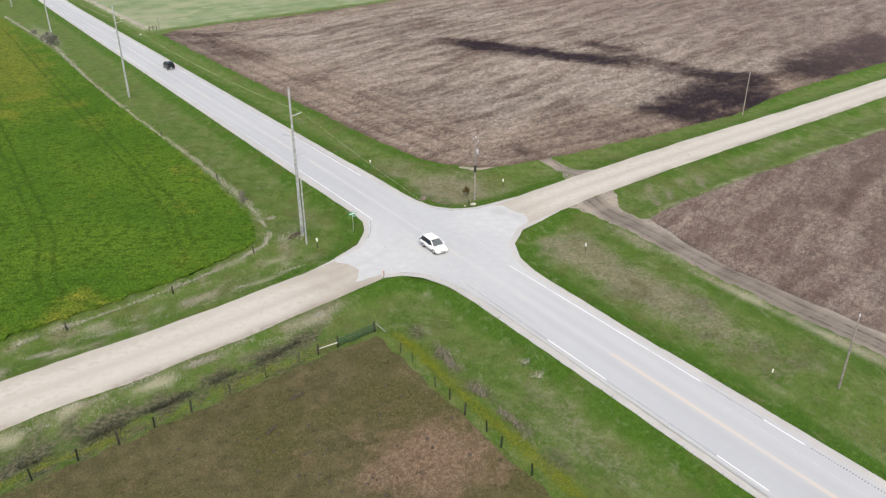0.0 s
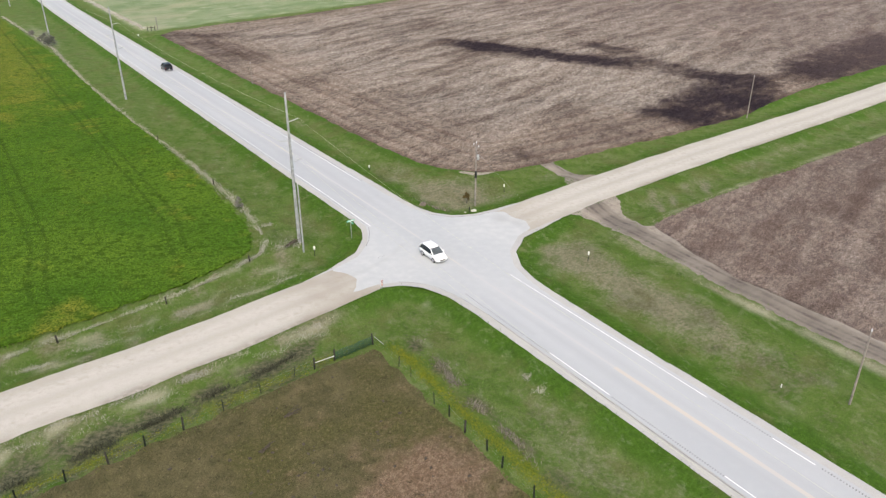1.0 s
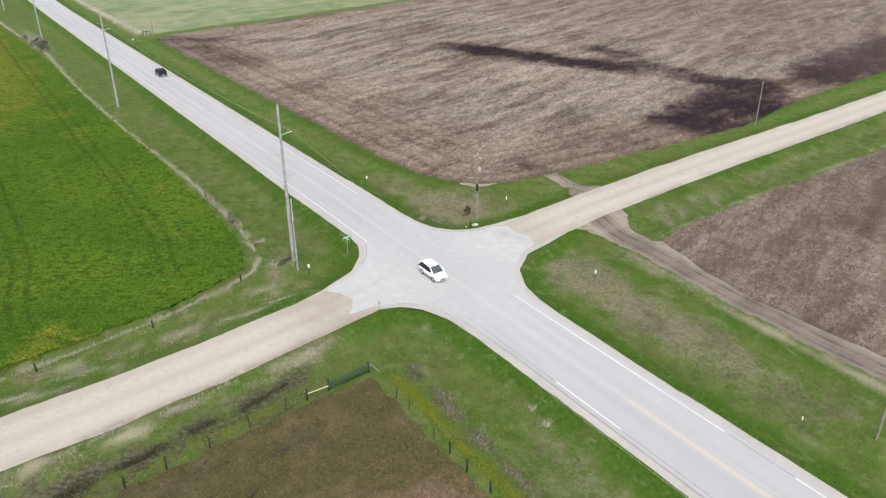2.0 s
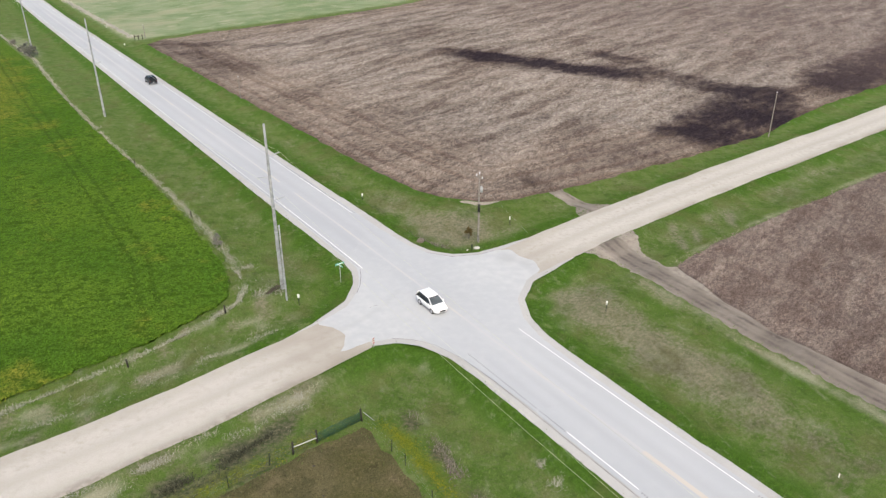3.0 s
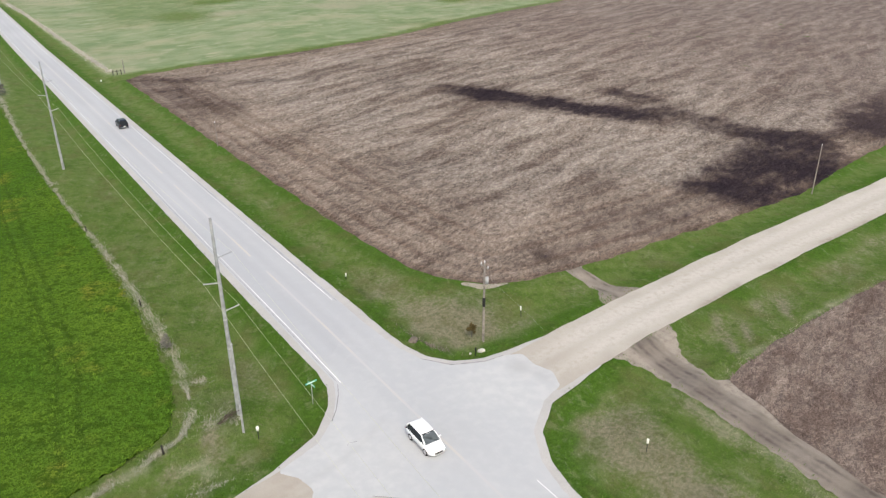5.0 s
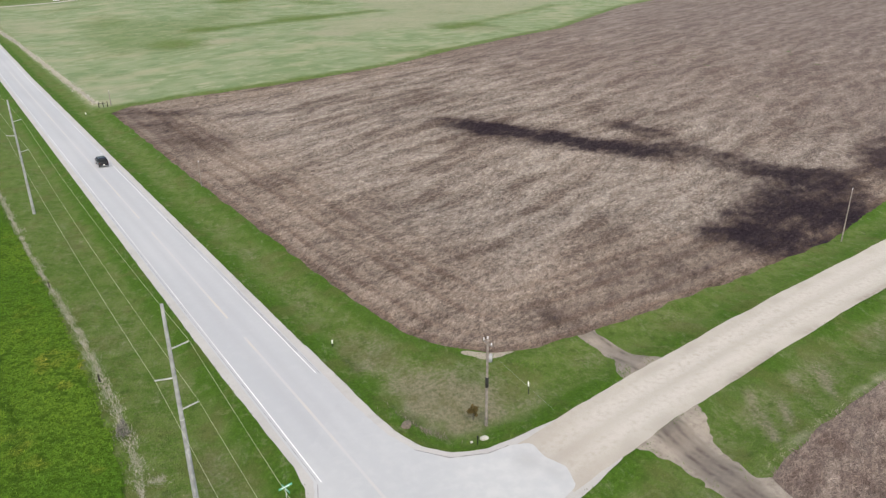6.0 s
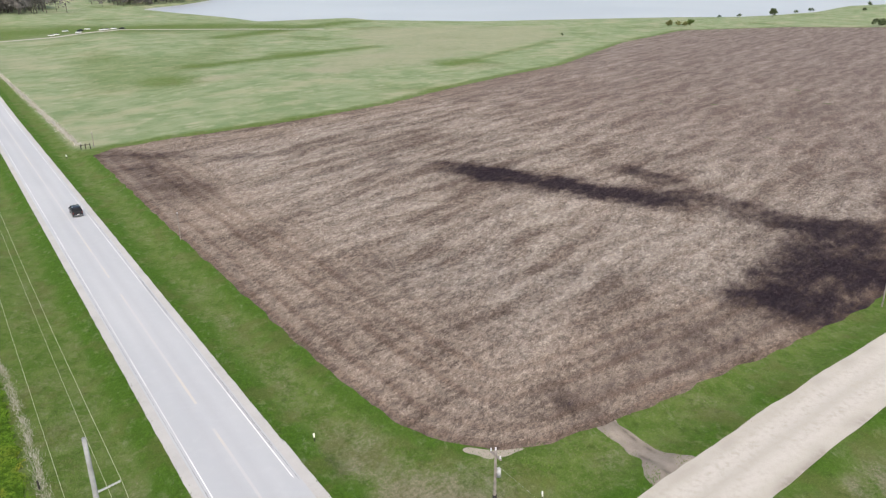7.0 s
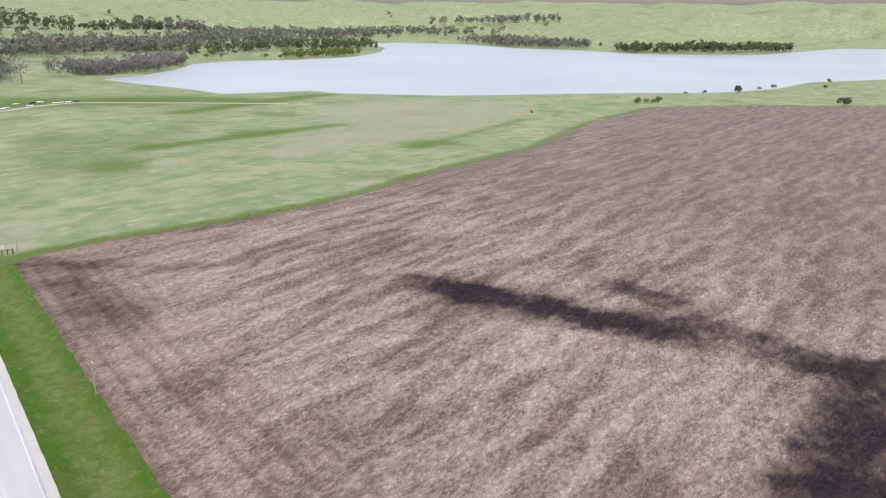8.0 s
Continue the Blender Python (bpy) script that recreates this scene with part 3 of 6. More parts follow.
    bleached = smooth(0.0, 0.75, rough(x * 0.45, y * 1.3 - x * 0.15, 3.2, 31) + 0.35 * n2)
    tan = tan + bleached * (1.0 * gravel_side * smooth(-9.0, -5.5, south) * smooth(-3.8, -4.4, south) + 0.6 * north_side * smooth(4.2, 5.2, south) * (inside(x, y, CROP) < 0.5))
    tan = tan + 0.55 * np.exp(-(along(x, y, [(-9.0, -2.5), (-8.0, -7), (-7.6, -13), (-7.4, -22)]) / 0.7) ** 2) * smooth(-0.3, 0.6, n2 + 0.6 * n1)
    tan = tan + 0.5 * np.exp(-(along(x, y, [(-13.0, -11), (-13.2, -15), (-13.8, -21), (-14.2, -34)]) / 0.6) ** 2) * smooth(-0.4, 0.5, n2)
    tan = tan + 0.4 * smooth(0.25, 0.8, rough(x * 1.2, y * 0.5, 3.5, 33)) * smooth(6, 9, x) * smooth(25, 21, x) * smooth(-2, -9, y)
    beside = along(x, y, TRACK)
    tan = tan + 0.75 * np.exp(-((beside - 2.6 + 0.4 * n2) / 0.9) ** 2) * (x < 26) * smooth(2, -5, y) * (0.75 + 0.4 * n1)
    tan = tan + 0.6 * np.exp(-((inside(x, y, STUBBLE_EAST) + 0.5 + 0.3 * n2) / 0.55) ** 2) * (x > 30) * (y > -6)
    tan = tan * (1 - 0.95 * strips) * (1 - 0.8 * smooth(-9, 7, green_area) * (y > 250))
    dry = dry * (1 - far)
    tan = tan + 1.0 * np.exp(-(along(x, y, [(8, 520), (12.2, 394), (13.2, 327), (13.7, 292), (14.1, 248), (14.3, 212)]) / 1.1) ** 2)
    meadow = meadow * (1 - 0.5 * smooth(0.3, 0.9, rough(x, y, 90, 6)) * far)
    return (np.clip(dry, 0, 1), np.clip(lush, 0, 1), np.clip(meadow, 0, 1)), (np.clip(yellow, 0, 1), np.clip(weed, 0, 1), np.clip(tan, 0, 1))


GX = graded(-70, 120, 1.5, (-4200, 4200), 1.04)
GY = graded(-85, 230, 1.5, (-2500, 4500), 1.04)
_X, _Y = np.meshgrid(GX, GY)
_x, _y = _X.ravel(), _Y.ravel()
_t1, _t2 = veg_tints(_x, _y)
_one = np.ones(len(_x))
ground = sheet("ground", np.c_[_x, _y, ground_z(_x, _y)].tolist(), grid_faces(len(GX), len(GY)).tolist(), M_GRASS,
               {"veg": np.c_[np.stack(_t1, -1), _one], "veg2": np.c_[np.stack(_t2, -1), _one]})
tagged(ground, "rough green and straw-coloured grass verges and meadows", "grass", kind="structure")

GZ = ground_z(_x, _y).reshape(len(GY), len(GX))


def sheet_z(x, y):
    """The height of the ground sheet itself, between its corners."""
    x, y = np.asarray(x, float), np.asarray(y, float)
    i = np.clip(np.searchsorted(GX, x) - 1, 0, len(GX) - 2)
    j = np.clip(np.searchsorted(GY, y) - 1, 0, len(GY) - 2)
    u, v = (x - GX[i]) / (GX[i + 1] - GX[i]), (y - GY[j]) / (GY[j + 1] - GY[j])
    return (GZ[j, i] * (1 - u) + GZ[j, i + 1] * u) * (1 - v) + (GZ[j + 1, i] * (1 - u) + GZ[j + 1, i + 1] * u) * v


# ---- lake ----
_bm = bmesh.new()
_lv = [_bm.verts.new((x, y, LAKE_Z)) for x, y in ((100, 380), (2600, 380), (2600, 2100), (100, 2100))]
_bm.faces.new(_lv)
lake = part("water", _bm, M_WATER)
tagged(lake, "pale calm lake with the overcast sky's reflection partly put into its colour", "lake", kind="structure")


# ---- roads ----
def hard_edge(x, y):
    main = 5.15 - np.abs(x)
    d = np.maximum(np.where((y > 39) | (y < -29), main, -1e3), inside(x, y, CROSSING))
    return d + 0.05 * rough(x, y, 4.0, 2) + 0.025 * rough(x, y, 1.6, 6) * (np.abs(y) < 60)


RX = np.arange(-21.0, 23.1, 0.45)
RY = np.concatenate([np.arange(-130, -36, 1.5), np.arange(-36, 46, 0.5), np.arange(46, 160, 1.2), graded(160, 166, 3, (160, 1500), 1.05)])
shoulder = patch("road_shoulder", hard_edge, RX, RY, 0.02, M_SHOULDER, lambda x, y: (0.4 * np.ones_like(x), 0 * x, 0 * x))
tagged(shoulder, "pale crushed-stone shoulder along the paved road", "road shoulder", kind="structure")


def strip(name, x0, x1, ys, lift, m, tint=None, thick=0.0):
    xs = np.linspace(x0, x1, 9) if tint else np.array([x0, x1])
    X, Y = np.meshgrid(xs, ys)
    x, y = X.ravel(), Y.ravel()
    at = {"wear": np.c_[np.stack(tint(x, y), -1), np.ones(len(x))]} if tint else None
    verts = np.c_[x, y, land(x, y) + lift].tolist()
    faces = grid_faces(len(xs), len(ys)).tolist()
    return sheet(name, verts, faces, m, at)


def lane_wear(x, y):
    w = np.exp(-((np.abs(np.abs(x) - 1.85) - 0.85) / 0.4) ** 2)
    return w, 0 * x, 0 * x


road = strip("road", -4.15, 4.15, RY, 0.05, M_ASPHALT, lane_wear)
tagged(road, "pale grey two-lane paved country road", "road", kind="structure")


def apron_wear(x, y):
    reach = smooth(-17, -4, y) * smooth(28, 15, y)
    dust = 0.35 + 0.65 * smooth(5, 10, np.abs(x - 1)) + 0.6 * np.exp(-((x - 9) / 5) ** 2 - ((y - 8) / 4) ** 2) + 0.5 * np.exp(-((x + 7) / 5) ** 2 - ((y - 4) / 4) ** 2)
    worn = np.exp(-((x - 13.2) / 1.2) ** 2 - ((y - 9) / 1.4) ** 2) + 0.7 * np.exp(-((x - 14.2) / 0.7) ** 2 - ((y - 6.4) / 1.4) ** 2)
    turn = np.exp(-((np.hypot(x + 16, y - 26) - 21.5) / 0.4) ** 2) * (x < -3) * (y < 17)
    wear = lane_wear(x, y)[0] * (1 - 0.6 * reach)
    return wear, np.clip(dust * reach, 0, 1), np.clip(worn + 0.4 * turn, 0, 1)


apron = patch("pavement", lambda x, y: inside(x, y, APRON) + 0.06 * rough(x, y, 1.3, 8), np.arange(-15.5, 16.6, 0.4), np.arange(-19, 29.1, 0.4), 0.056, M_ASPHALT, apron_wear)
tagged(apron, "pale dusty pavement of the rural crossing", "crossing", kind="structure")


def gravel_wear(x, y):
    v = y - gravel_y(x)
    return np.clip(np.exp(-((np.abs(v) - 1.4) / 1.0) ** 2) + 0.3, 0, 1), np.clip(0.8 * np.exp(-((v + 3.9) / 0.6) ** 2) * smooth(-0.4, 0.2, rough(x, y, 12, 9)) * (x > -60) + 0.16 * np.exp(-((v - 0.2 + 0.3 * rough(x, y, 30, 3)) / 1.0) ** 2) + 0.3 * np.exp(-((np.abs(v) - 3.3) / 0.8) ** 2) * smooth(-0.2, 0.8, rough(x, y, 7, 5)), 0, 1), np.clip(smooth(-25, -15, x) * smooth(-10, -13, x) * (0.9 + 0.4 * rough(x, y, 4, 6)) + 0.5 * smooth(13, 15, x) * smooth(24, 16, x), 0, 1)


def gravel_within(x, y):
    return 4.0 + 0.14 * rough(x, y, 13, 4) + 0.05 * rough(x, y, 3.2, 5) - np.abs(y - gravel_y(x))


GWX = np.concatenate([graded(-80, -77, 3, (-420, -80), 1.1)[:-1], np.arange(-76, -10.9, 0.5)])
road_west = patch("gravel_road", lambda x, y: np.minimum(gravel_within(x, y), np.minimum(-10.9 - x, 2.4 + 0.5 * rough(x, y, 3, 3) - (x + 13.6) * 1.0)), GWX, np.arange(-60, 14, 0.5), 0.035, M_GRAVEL, gravel_wear)
tagged(road_west, "beige limestone gravel side road", "gravel road", kind="structure")
GEX = np.concatenate([np.arange(13.4, 150, 0.5), graded(150, 153, 3, (150, 600), 1.1)])
road_east = patch("gravel_road", lambda x, y: np.minimum(gravel_within(x, y), x - 13.8), GEX, np.arange(0, 80, 0.5), 0.035, M_GRAVEL, gravel_wear)
tagged(road_east, "beige limestone gravel side road", "gravel road", kind="structure")


def track_within(x, y):
    d = 1.85 + 0.12 * rough(x, y, 5, 2) - along(x, y, TRACK) + 1.4 * smooth(24.6, 26.2, x) * (y < -4) + 0.25 * rough(x, y, 1.6, 9)
    flare = 1.0 + 0.6 * smooth(-6, 0, y) + 2.6 * smooth(0.5, 6, y)
    return np.minimum(d + flare - 1.0 + 0.15 * rough(x, y, 1.5, 3), gravel_y(x) - 3.9 - y)


def rut_wear(x, y):
    d = along(x, y, TRACK)
    return np.clip(0.9 * smooth(1.0, 2.2, d) + 0.25 * rough(x, y, 3, 8), 0, 1), np.clip((np.exp(-((d - 0.8) / 0.26) ** 2) + 0.6 * np.exp(-((d - 1.75) / 0.2) ** 2) + 0.5 * np.exp(-(d / 0.2) ** 2)) * (0.75 + 0.5 * rough(x, y, 4, 3)), 0, 1), 0 * x


track = patch("dirt_track", track_within, np.arange(20, 37, 0.4), np.arange(-140, 9, 0.5), 0.035, M_DIRT, rut_wear, height=sheet_z)
tagged(track, "rutted bare dirt field track", "dirt track", kind="structure")
bare = patch("bare_soil", lambda x, y: 0.75 - 0.06 * np.hypot(x - 21.2, y - 26.3) ** 2 + 0.12 * rough(x, y, 2.2, 4) - along(x, y, [(19.4, 28.2), (21.2, 26.2), (24.8, 25.1)]), np.arange(17, 31, 0.25), np.arange(21, 31, 0.25), 0.04, M_PALE_SOIL,
             lambda x, y: (1 + 0 * x, 0 * x, 0 * x), height=sheet_z)
tagged(bare, "pale bare soil at the corner of the ploughed field", "bare soil", kind="structure")
drive = patch("field_entrance", lambda x, y: np.minimum(1.35 + 0.3 * rough(x, y, 3.2, 5) + 0.08 * rough(x, y, 1.6, 2) - along(x, y, DRIVE) + 2.4 * smooth(18.5, 14, y), y - gravel_y(x) - 3.95), np.arange(22, 44, 0.4), np.arange(11, 27, 0.4), 0.03, M_DIRT,
              lambda x, y: (np.clip(0.4 + 0.3 * rough(x, y, 3, 2), 0, 1), 0.8 * np.exp(-((along(x, y, DRIVE) - 0.8) / 0.28) ** 2) * smooth(-0.5, 0.5, rough(x, y, 3, 7)), 0 * x), height=sheet_z)
tagged(drive, "bare dirt entrance into the ploughed field", "field entrance", kind="structure")


# ---- fields ----
def plough_tint(x, y):
    px, py = x, y
    x, y = px + 1.6 * rough(px, py, 11, 13) + 0.7 * rough(px, py, 4, 17), py + 1.6 * rough(px, py, 11, 19) + 0.7 * rough(px, py, 4, 23)

    def band(line, w):
        return np.exp(-(along(x, y, line) / w) ** 2)

    wet = 1.25 * band([(85.5, 114), (91.5, 100), (97, 90), (101.5, 81)], 6.8) + 0.75 * band([(84, 130), (84.5, 118), (87, 110)], 4.2) + 0.35 * band([(101, 80), (102, 68), (106, 58)], 5.0) + 0.25 * band([(70, 138), (84, 130)], 3.5)
    wet = wet + 0.28 * band([(76, 134), (88, 112), (99, 80), (112, 58)], 12)
    wet = wet + 0.32 * band([(113, 122), (115, 108), (115, 96)], 5.0) + 0.55 * band([(115, 98), (114.5, 82), (111.5, 66), (112, 54)], 5.5) + 0.1 * band([(116, 93), (115, 84)], 5.5)
    wet = wet + 1.3 * smooth(-10, 6, inside(x, y, [(72, 31), (76, 38), (84, 42), (92, 45), (100, 46), (110, 50), (118, 45), (119, 40), (112, 34), (106, 26), (86, 22), (78, 25)]))
    wet = wet + 1.4 * smooth(-9, 5, inside(x, y, [(127, 35), (150, 36), (200, 41), (205, 64), (165, 56), (138, 51)])) - 1.3 * np.exp(-((x - 121) / 6) ** 2 - ((y - 35) / 3.2) ** 2) + 0.5 * band([(112, 51), (122, 44), (132, 44)], 3.0)
    wet = wet + 0.5 * np.exp(-((x - 26) / 9) ** 2 - ((y - 145) / 20) ** 2) + 0.62 * np.exp(-((x - 21) / 8) ** 2 - ((y - 172) / 26) ** 2) + 0.62 * band([(17, 196), (43, 170), (60, 162)], 4.5) + 0.5 * band([(60, 201), (130, 209)], 4)
    wet = wet + 0.35 * band([(97, 199), (103, 164), (84, 147)], 4) + 0.48 * band([(25, 113), (26, 90), (30, 77)], 1.8) + 0.3 * band([(175, 152), (211, 121), (259, 109)], 7) + 0.25 * band([(178, 163), (213, 153)], 6)
    wet = wet + 0.62 * np.exp(-((x - 54) / 13) ** 2 - ((y - 35) / 7) ** 2) + 0.35 * band([(30, 27), (60, 28), (86, 29)], 3.5) + 0.6 * np.exp(-((x - 33.5) / 3.5) ** 2 - ((y - 31) / 3.5) ** 2) + 0.3 * band([(130, 120), (190, 110), (260, 130)], 9)
    wet = wet * (0.85 + 0.25 * rough(x, y, 22, 6) + 0.12 * rough(x, y, 5, 9))
    x, y = px, py
    d = inside(x, y, PLOUGHED)
    bend = d + 0.35 * rough(x, y, 17, 2)
    reach = np.where(x < 70, smooth(30, 10, d), smooth(18, 7, d)) * smooth(300, 200, x)
    strips = 0.6 * (np.sin(bend * 2.3) * 0.5 + 0.5) ** 2 + 0.5 * (np.sin(bend * 1.27 + 2 + 0.5 * rough(x, y, 60, 3)) * 0.5 + 0.5) ** 2 + 0.25 * (np.sin(bend * 0.55 + 1) * 0.5 + 0.5)
    rows = np.clip(1.9 * strips - 0.72, 0, 1) * reach * (0.82 + 0.22 * rough(x, y, 25, 4)) * 1.0 + 0.3 * smooth(5.0, 0.4, d + 1.5 * rough(x, y, 3.5, 5))
    red = 0.85 * smooth(95, 190, x) + 0.4 * smooth(250, 420, x)
    return np.clip(wet, 0, 1.3), np.clip(rows, 0, 1), np.clip(red, 0, 1), 1 - 0.85 * reach


PX = graded(13, 130, 0.95, (13, 770), 1.035)
PY = graded(22, 220, 0.95, (22, 400), 1.035)
ploughed = patch("ploughed_field", lambda x, y: inside(x, y, PLOUGHED) + 0.30 * rough(x, y, 7, 3) + 0.10 * rough(x, y, 2.4, 9), PX, PY, 0.045, M_PLOUGH, plough_tint, "soil", height=sheet_z)
tagged(ploughed, "brown ploughed field strewn with pale corn stubble", "field", kind="structure")
EX = graded(24, 110, 1.1, (24, 300), 1.05)
EY = graded(-70, 3, 1.1, (-140, 26), 1.05)
def east_tint(x, y):
    return 0.45 * smooth(0.0, 0.8, rough(x, y, 18, 2)), 0.3 * smooth(9, 1, inside(x, y, STUBBLE_EAST)) + 0.35 * smooth(-0.2, 0.9, rough(x, y, 26, 5)) + 0.5 * smooth(0.0, 0.8, rough(x - 0.12 * y, y * 0.25, 3.2, 41)), 1.0 + 0 * x


east_field = patch("ploughed_field", lambda x, y: inside(x, y, STUBBLE_EAST) + 0.30 * rough(x, y, 7, 5) + 0.12 * rough(x, y, 2.2, 7), EX, EY, 0.045, M_PLOUGH,
                   east_tint, "soil", height=sheet_z)
tagged(east_field, "brown stubble field beside a dirt track", "field", kind="structure")


def crop_tint(x, y):
    d = inside(x, y, CROP)
    yellow = (0.12 + 0.22 * smooth(40, 18, y)) * smooth(8, 1, d + 2.5 * rough(x, y, 9, 2)) + 1.0 * smooth(45, 170, y) * smooth(-18, -32, x) + 0.45 * smooth(0.1, 0.9, rough(x, y, 16, 4)) + 0.4 * smooth(0.35, 0.9, rough(x, y, 5, 6)) * smooth(14, 3, d) + 0.45 * np.exp(-((d - 5.5) / 2.2) ** 2) * smooth(-0.1, 0.8, rough(x, y, 6, 9)) * smooth(60, 30, y)
    tram = 0.0
    for cx in (-26.1, -42.9, -59.7, -76.5):
        for s in (-0.95, 0.95):
            tram = tram + np.exp(-((x - cx - s + 2.2 * smooth(44, 20, y) ** 2) / 0.30) ** 2) * smooth(3.5, 6.0, d)
    return np.clip(yellow, 0, 1), np.clip(tram, 0, 1), 0 * x


CX = graded(-75, -15, 0.55, (-420, -15), 1.05)
CY = graded(5, 120, 0.7, (-60, 420), 1.04)
_bumps = lambda x, y: ground_z(x, y) + 0.16 + (0.10 * rough(x, y, 1.6, 1) + 0.08 * rough(x, y, 1.15, 4)) * smooth(260, 120, np.hypot(x + 20, y)) - 0.14 * crop_tint(x, y)[1]
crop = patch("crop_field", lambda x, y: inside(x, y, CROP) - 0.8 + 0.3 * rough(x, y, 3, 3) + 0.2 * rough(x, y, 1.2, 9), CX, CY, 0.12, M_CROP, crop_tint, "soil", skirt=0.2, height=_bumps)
tagged(crop, "dense bright green crop with yellowing patches", "crop field", kind="structure")


def pasture_tint(x, y):
    bare = 1.0 * np.exp(-((x + 23.5) / 6.0) ** 2 - ((y + 30.5) / 5.0) ** 2) + 0.25 * smooth(0.2, 0.9, rough(x, y, 6, 3))
    return np.clip(bare, 0, 1), 0 * x, 0 * x


pasture = patch("pasture", lambda x, y: inside(x, y, PADDOCK) + 0.45 * rough(x, y, 4, 3) + 0.25 * rough(x, y, 1.8, 5), np.arange(-120, -17, 0.9), np.arange(-120, -9, 0.9), 0.035, M_PASTURE, pasture_tint, "soil", height=sheet_z)
tagged(pasture, "brown grazed pasture with bare reddish soil", "pasture", kind="structure")


# ---- road markings ----
def line_fade(name, colour, dust, scale, low, high):
    s = Nodes(name, 0.7, 0.2)
    worn = s.noise(scale, 4, 0.6, s.stretch((1.0, 0.25, 1.0)))
    chips = s.noise(9.0, 3)
    c = s.mix(s.ramp(worn, low, high), colour, dust)
    return s.done(s.mix(s.math("MULTIPLY", s.ramp(chips, 0.5, 0.7), 0.35), c, (0.45, 0.445, 0.45)))


M_EDGE = line_fade("worn_white_paint", (0.80, 0.80, 0.79), (0.58, 0.575, 0.58), 0.35, 0.5, 0.78)
M_EDGE_FAINT = line_fade("faint_white_paint", (0.66, 0.66, 0.655), (0.48, 0.478, 0.482), 0.3, 0.42, 0.66)
M_CENTRE = line_fade("yellow_paint", (0.52, 0.470, 0.40), (0.48, 0.458, 0.43), 0.3, 0.42, 0.75)
M_CENTRE_WORN = line_fade("worn_yellow_paint", (0.50, 0.472, 0.415), (0.45, 0.448, 0.45), 0.4, 0.30, 0.56)


def marking(x, y0, y1, width, m, label):
    ys = np.append(np.arange(y0, y1, 1.2 if y1 < 200 else 4.0), y1)
    ob = strip("lane_marking", x - width / 2, x + width / 2, ys, 0.0655, m)
    return tagged(ob, label, "road marking", kind="structure")


for _x0, _a0, _b0 in ((3.65, -35.2, -5.6), (3.65, -46.2, -42.2), (3.65, -120, -56), (3.6, 33.6, 52), (3.6, 52, 420),
                      (-3.6, 16.6, 42), (-3.6, 42, 420), (-3.65, -30, -21.5), (-3.65, -48, -43)):
    marking(_x0, _a0, _b0, 0.10, M_EDGE_FAINT if _b0 > 300 else M_EDGE, "worn white edge line painted on the paved road")
for _a0, _b0, _m0 in ((-120, -27, M_CENTRE), (-27, -11, M_CENTRE_WORN), (-11, 24, M_CENTRE_WORN), (24, 46, M_CENTRE_WORN), (52, 90, M_CENTRE_WORN), (98, 300, M_CENTRE_WORN)):
    marking(0.0, _a0, _b0, 0.46 if _a0 < -100 else 0.28, _m0, "faded yellow centre line on the paved road")


def rumble(x, y0, y1):
    bm = bmesh.new()
    for i in range(int((y1 - y0) / 0.26)):
        y = y0 + i * 0.26
        z = float(land(x, y)) + 0.066
        v = [bm.verts.new((x + a, y + b, z)) for a, b in ((-0.10, 0), (0.10, 0.03), (0.10, 0.15), (-0.10, 0.12))]
        bm.faces.new(v)
    return tagged(part("rumble_strip", bm, M_GROOVE), "dark milled grooves of a rumble strip along the road edge", "rumble strip", kind="stuff")


for _x0, _a0, _b0 in ((3.68, -42, -35.3), (3.68, -56, -46.4), (-3.72, -21.4, -17.6), (-3.72, -43, -30.2), (3.82, 39, 60), (3.82, 78.5, 95), (-3.72, -17.4, -6.4)):
    rumble(_x0, _a0, _b0)


def joint(line, width, label):
    """A dark cracked joint lying in the pavement."""
    bm = bmesh.new()
    prev = None
    for (ax, ay), (bx, by) in zip(line, line[1:]):
        n = max(1, int(math.hypot(bx - ax, by - ay) / 0.6))
        for i in range(n + 1):
            k = i / n
            x, y = ax + k * (bx - ax), ay + k * (by - ay)
            w = width * (0.7 + 0.5 * float(rough(np.array([x]), np.array([y]), 1.5, 3)[0]))
            nx, ny = -(by - ay), bx - ax
            s = math.hypot(nx, ny)
            z = float(land(x, y)) + 0.0675
            pair = [bm.verts.new((x + nx / s * w / 2, y + ny / s * w / 2, z)), bm.verts.new((x - nx / s * w / 2, y - ny / s * w / 2, z))]
            if prev:
                bm.faces.new((prev[0], pair[0], pair[1], prev[1]))
            prev = pair
    return tagged(part("pavement_joint", bm, M_JOINT), label, "pavement joint", kind="structure")


joint([(-4.35, -60), (-4.3, -30), (-4.35, -12), (-4.7, -7), (-5.6, -3.4), (-7.0, -1.2), (-8.8, 0.3)], 0.07, "dark joint between the paving and its shoulder")
joint([(-3.92, 120), (-3.92, 60), (-3.9, 17)], 0.06, "thin dark groove beside the white edge line")
joint([(3.95, 33), (3.95, 70), (3.95, 140)], 0.06, "thin dark groove beside the white edge line")
joint([(-4.0, 16.5), (-4.7, 14.9), (-6.0, 12.7), (-7.2, 11.2)], 0.11, "dark cracked edge of the paving")
joint([(5.5, 16.0), (7.6, 13.2), (10.9, 11.8), (13.2, 11.7)], 0.14, "dark joint along the curved paving")
joint([(-7.6, 7.2), (-7.3, 7.5), (-6.6, 7.3)], 0.1, "dark patch of sealed crack")


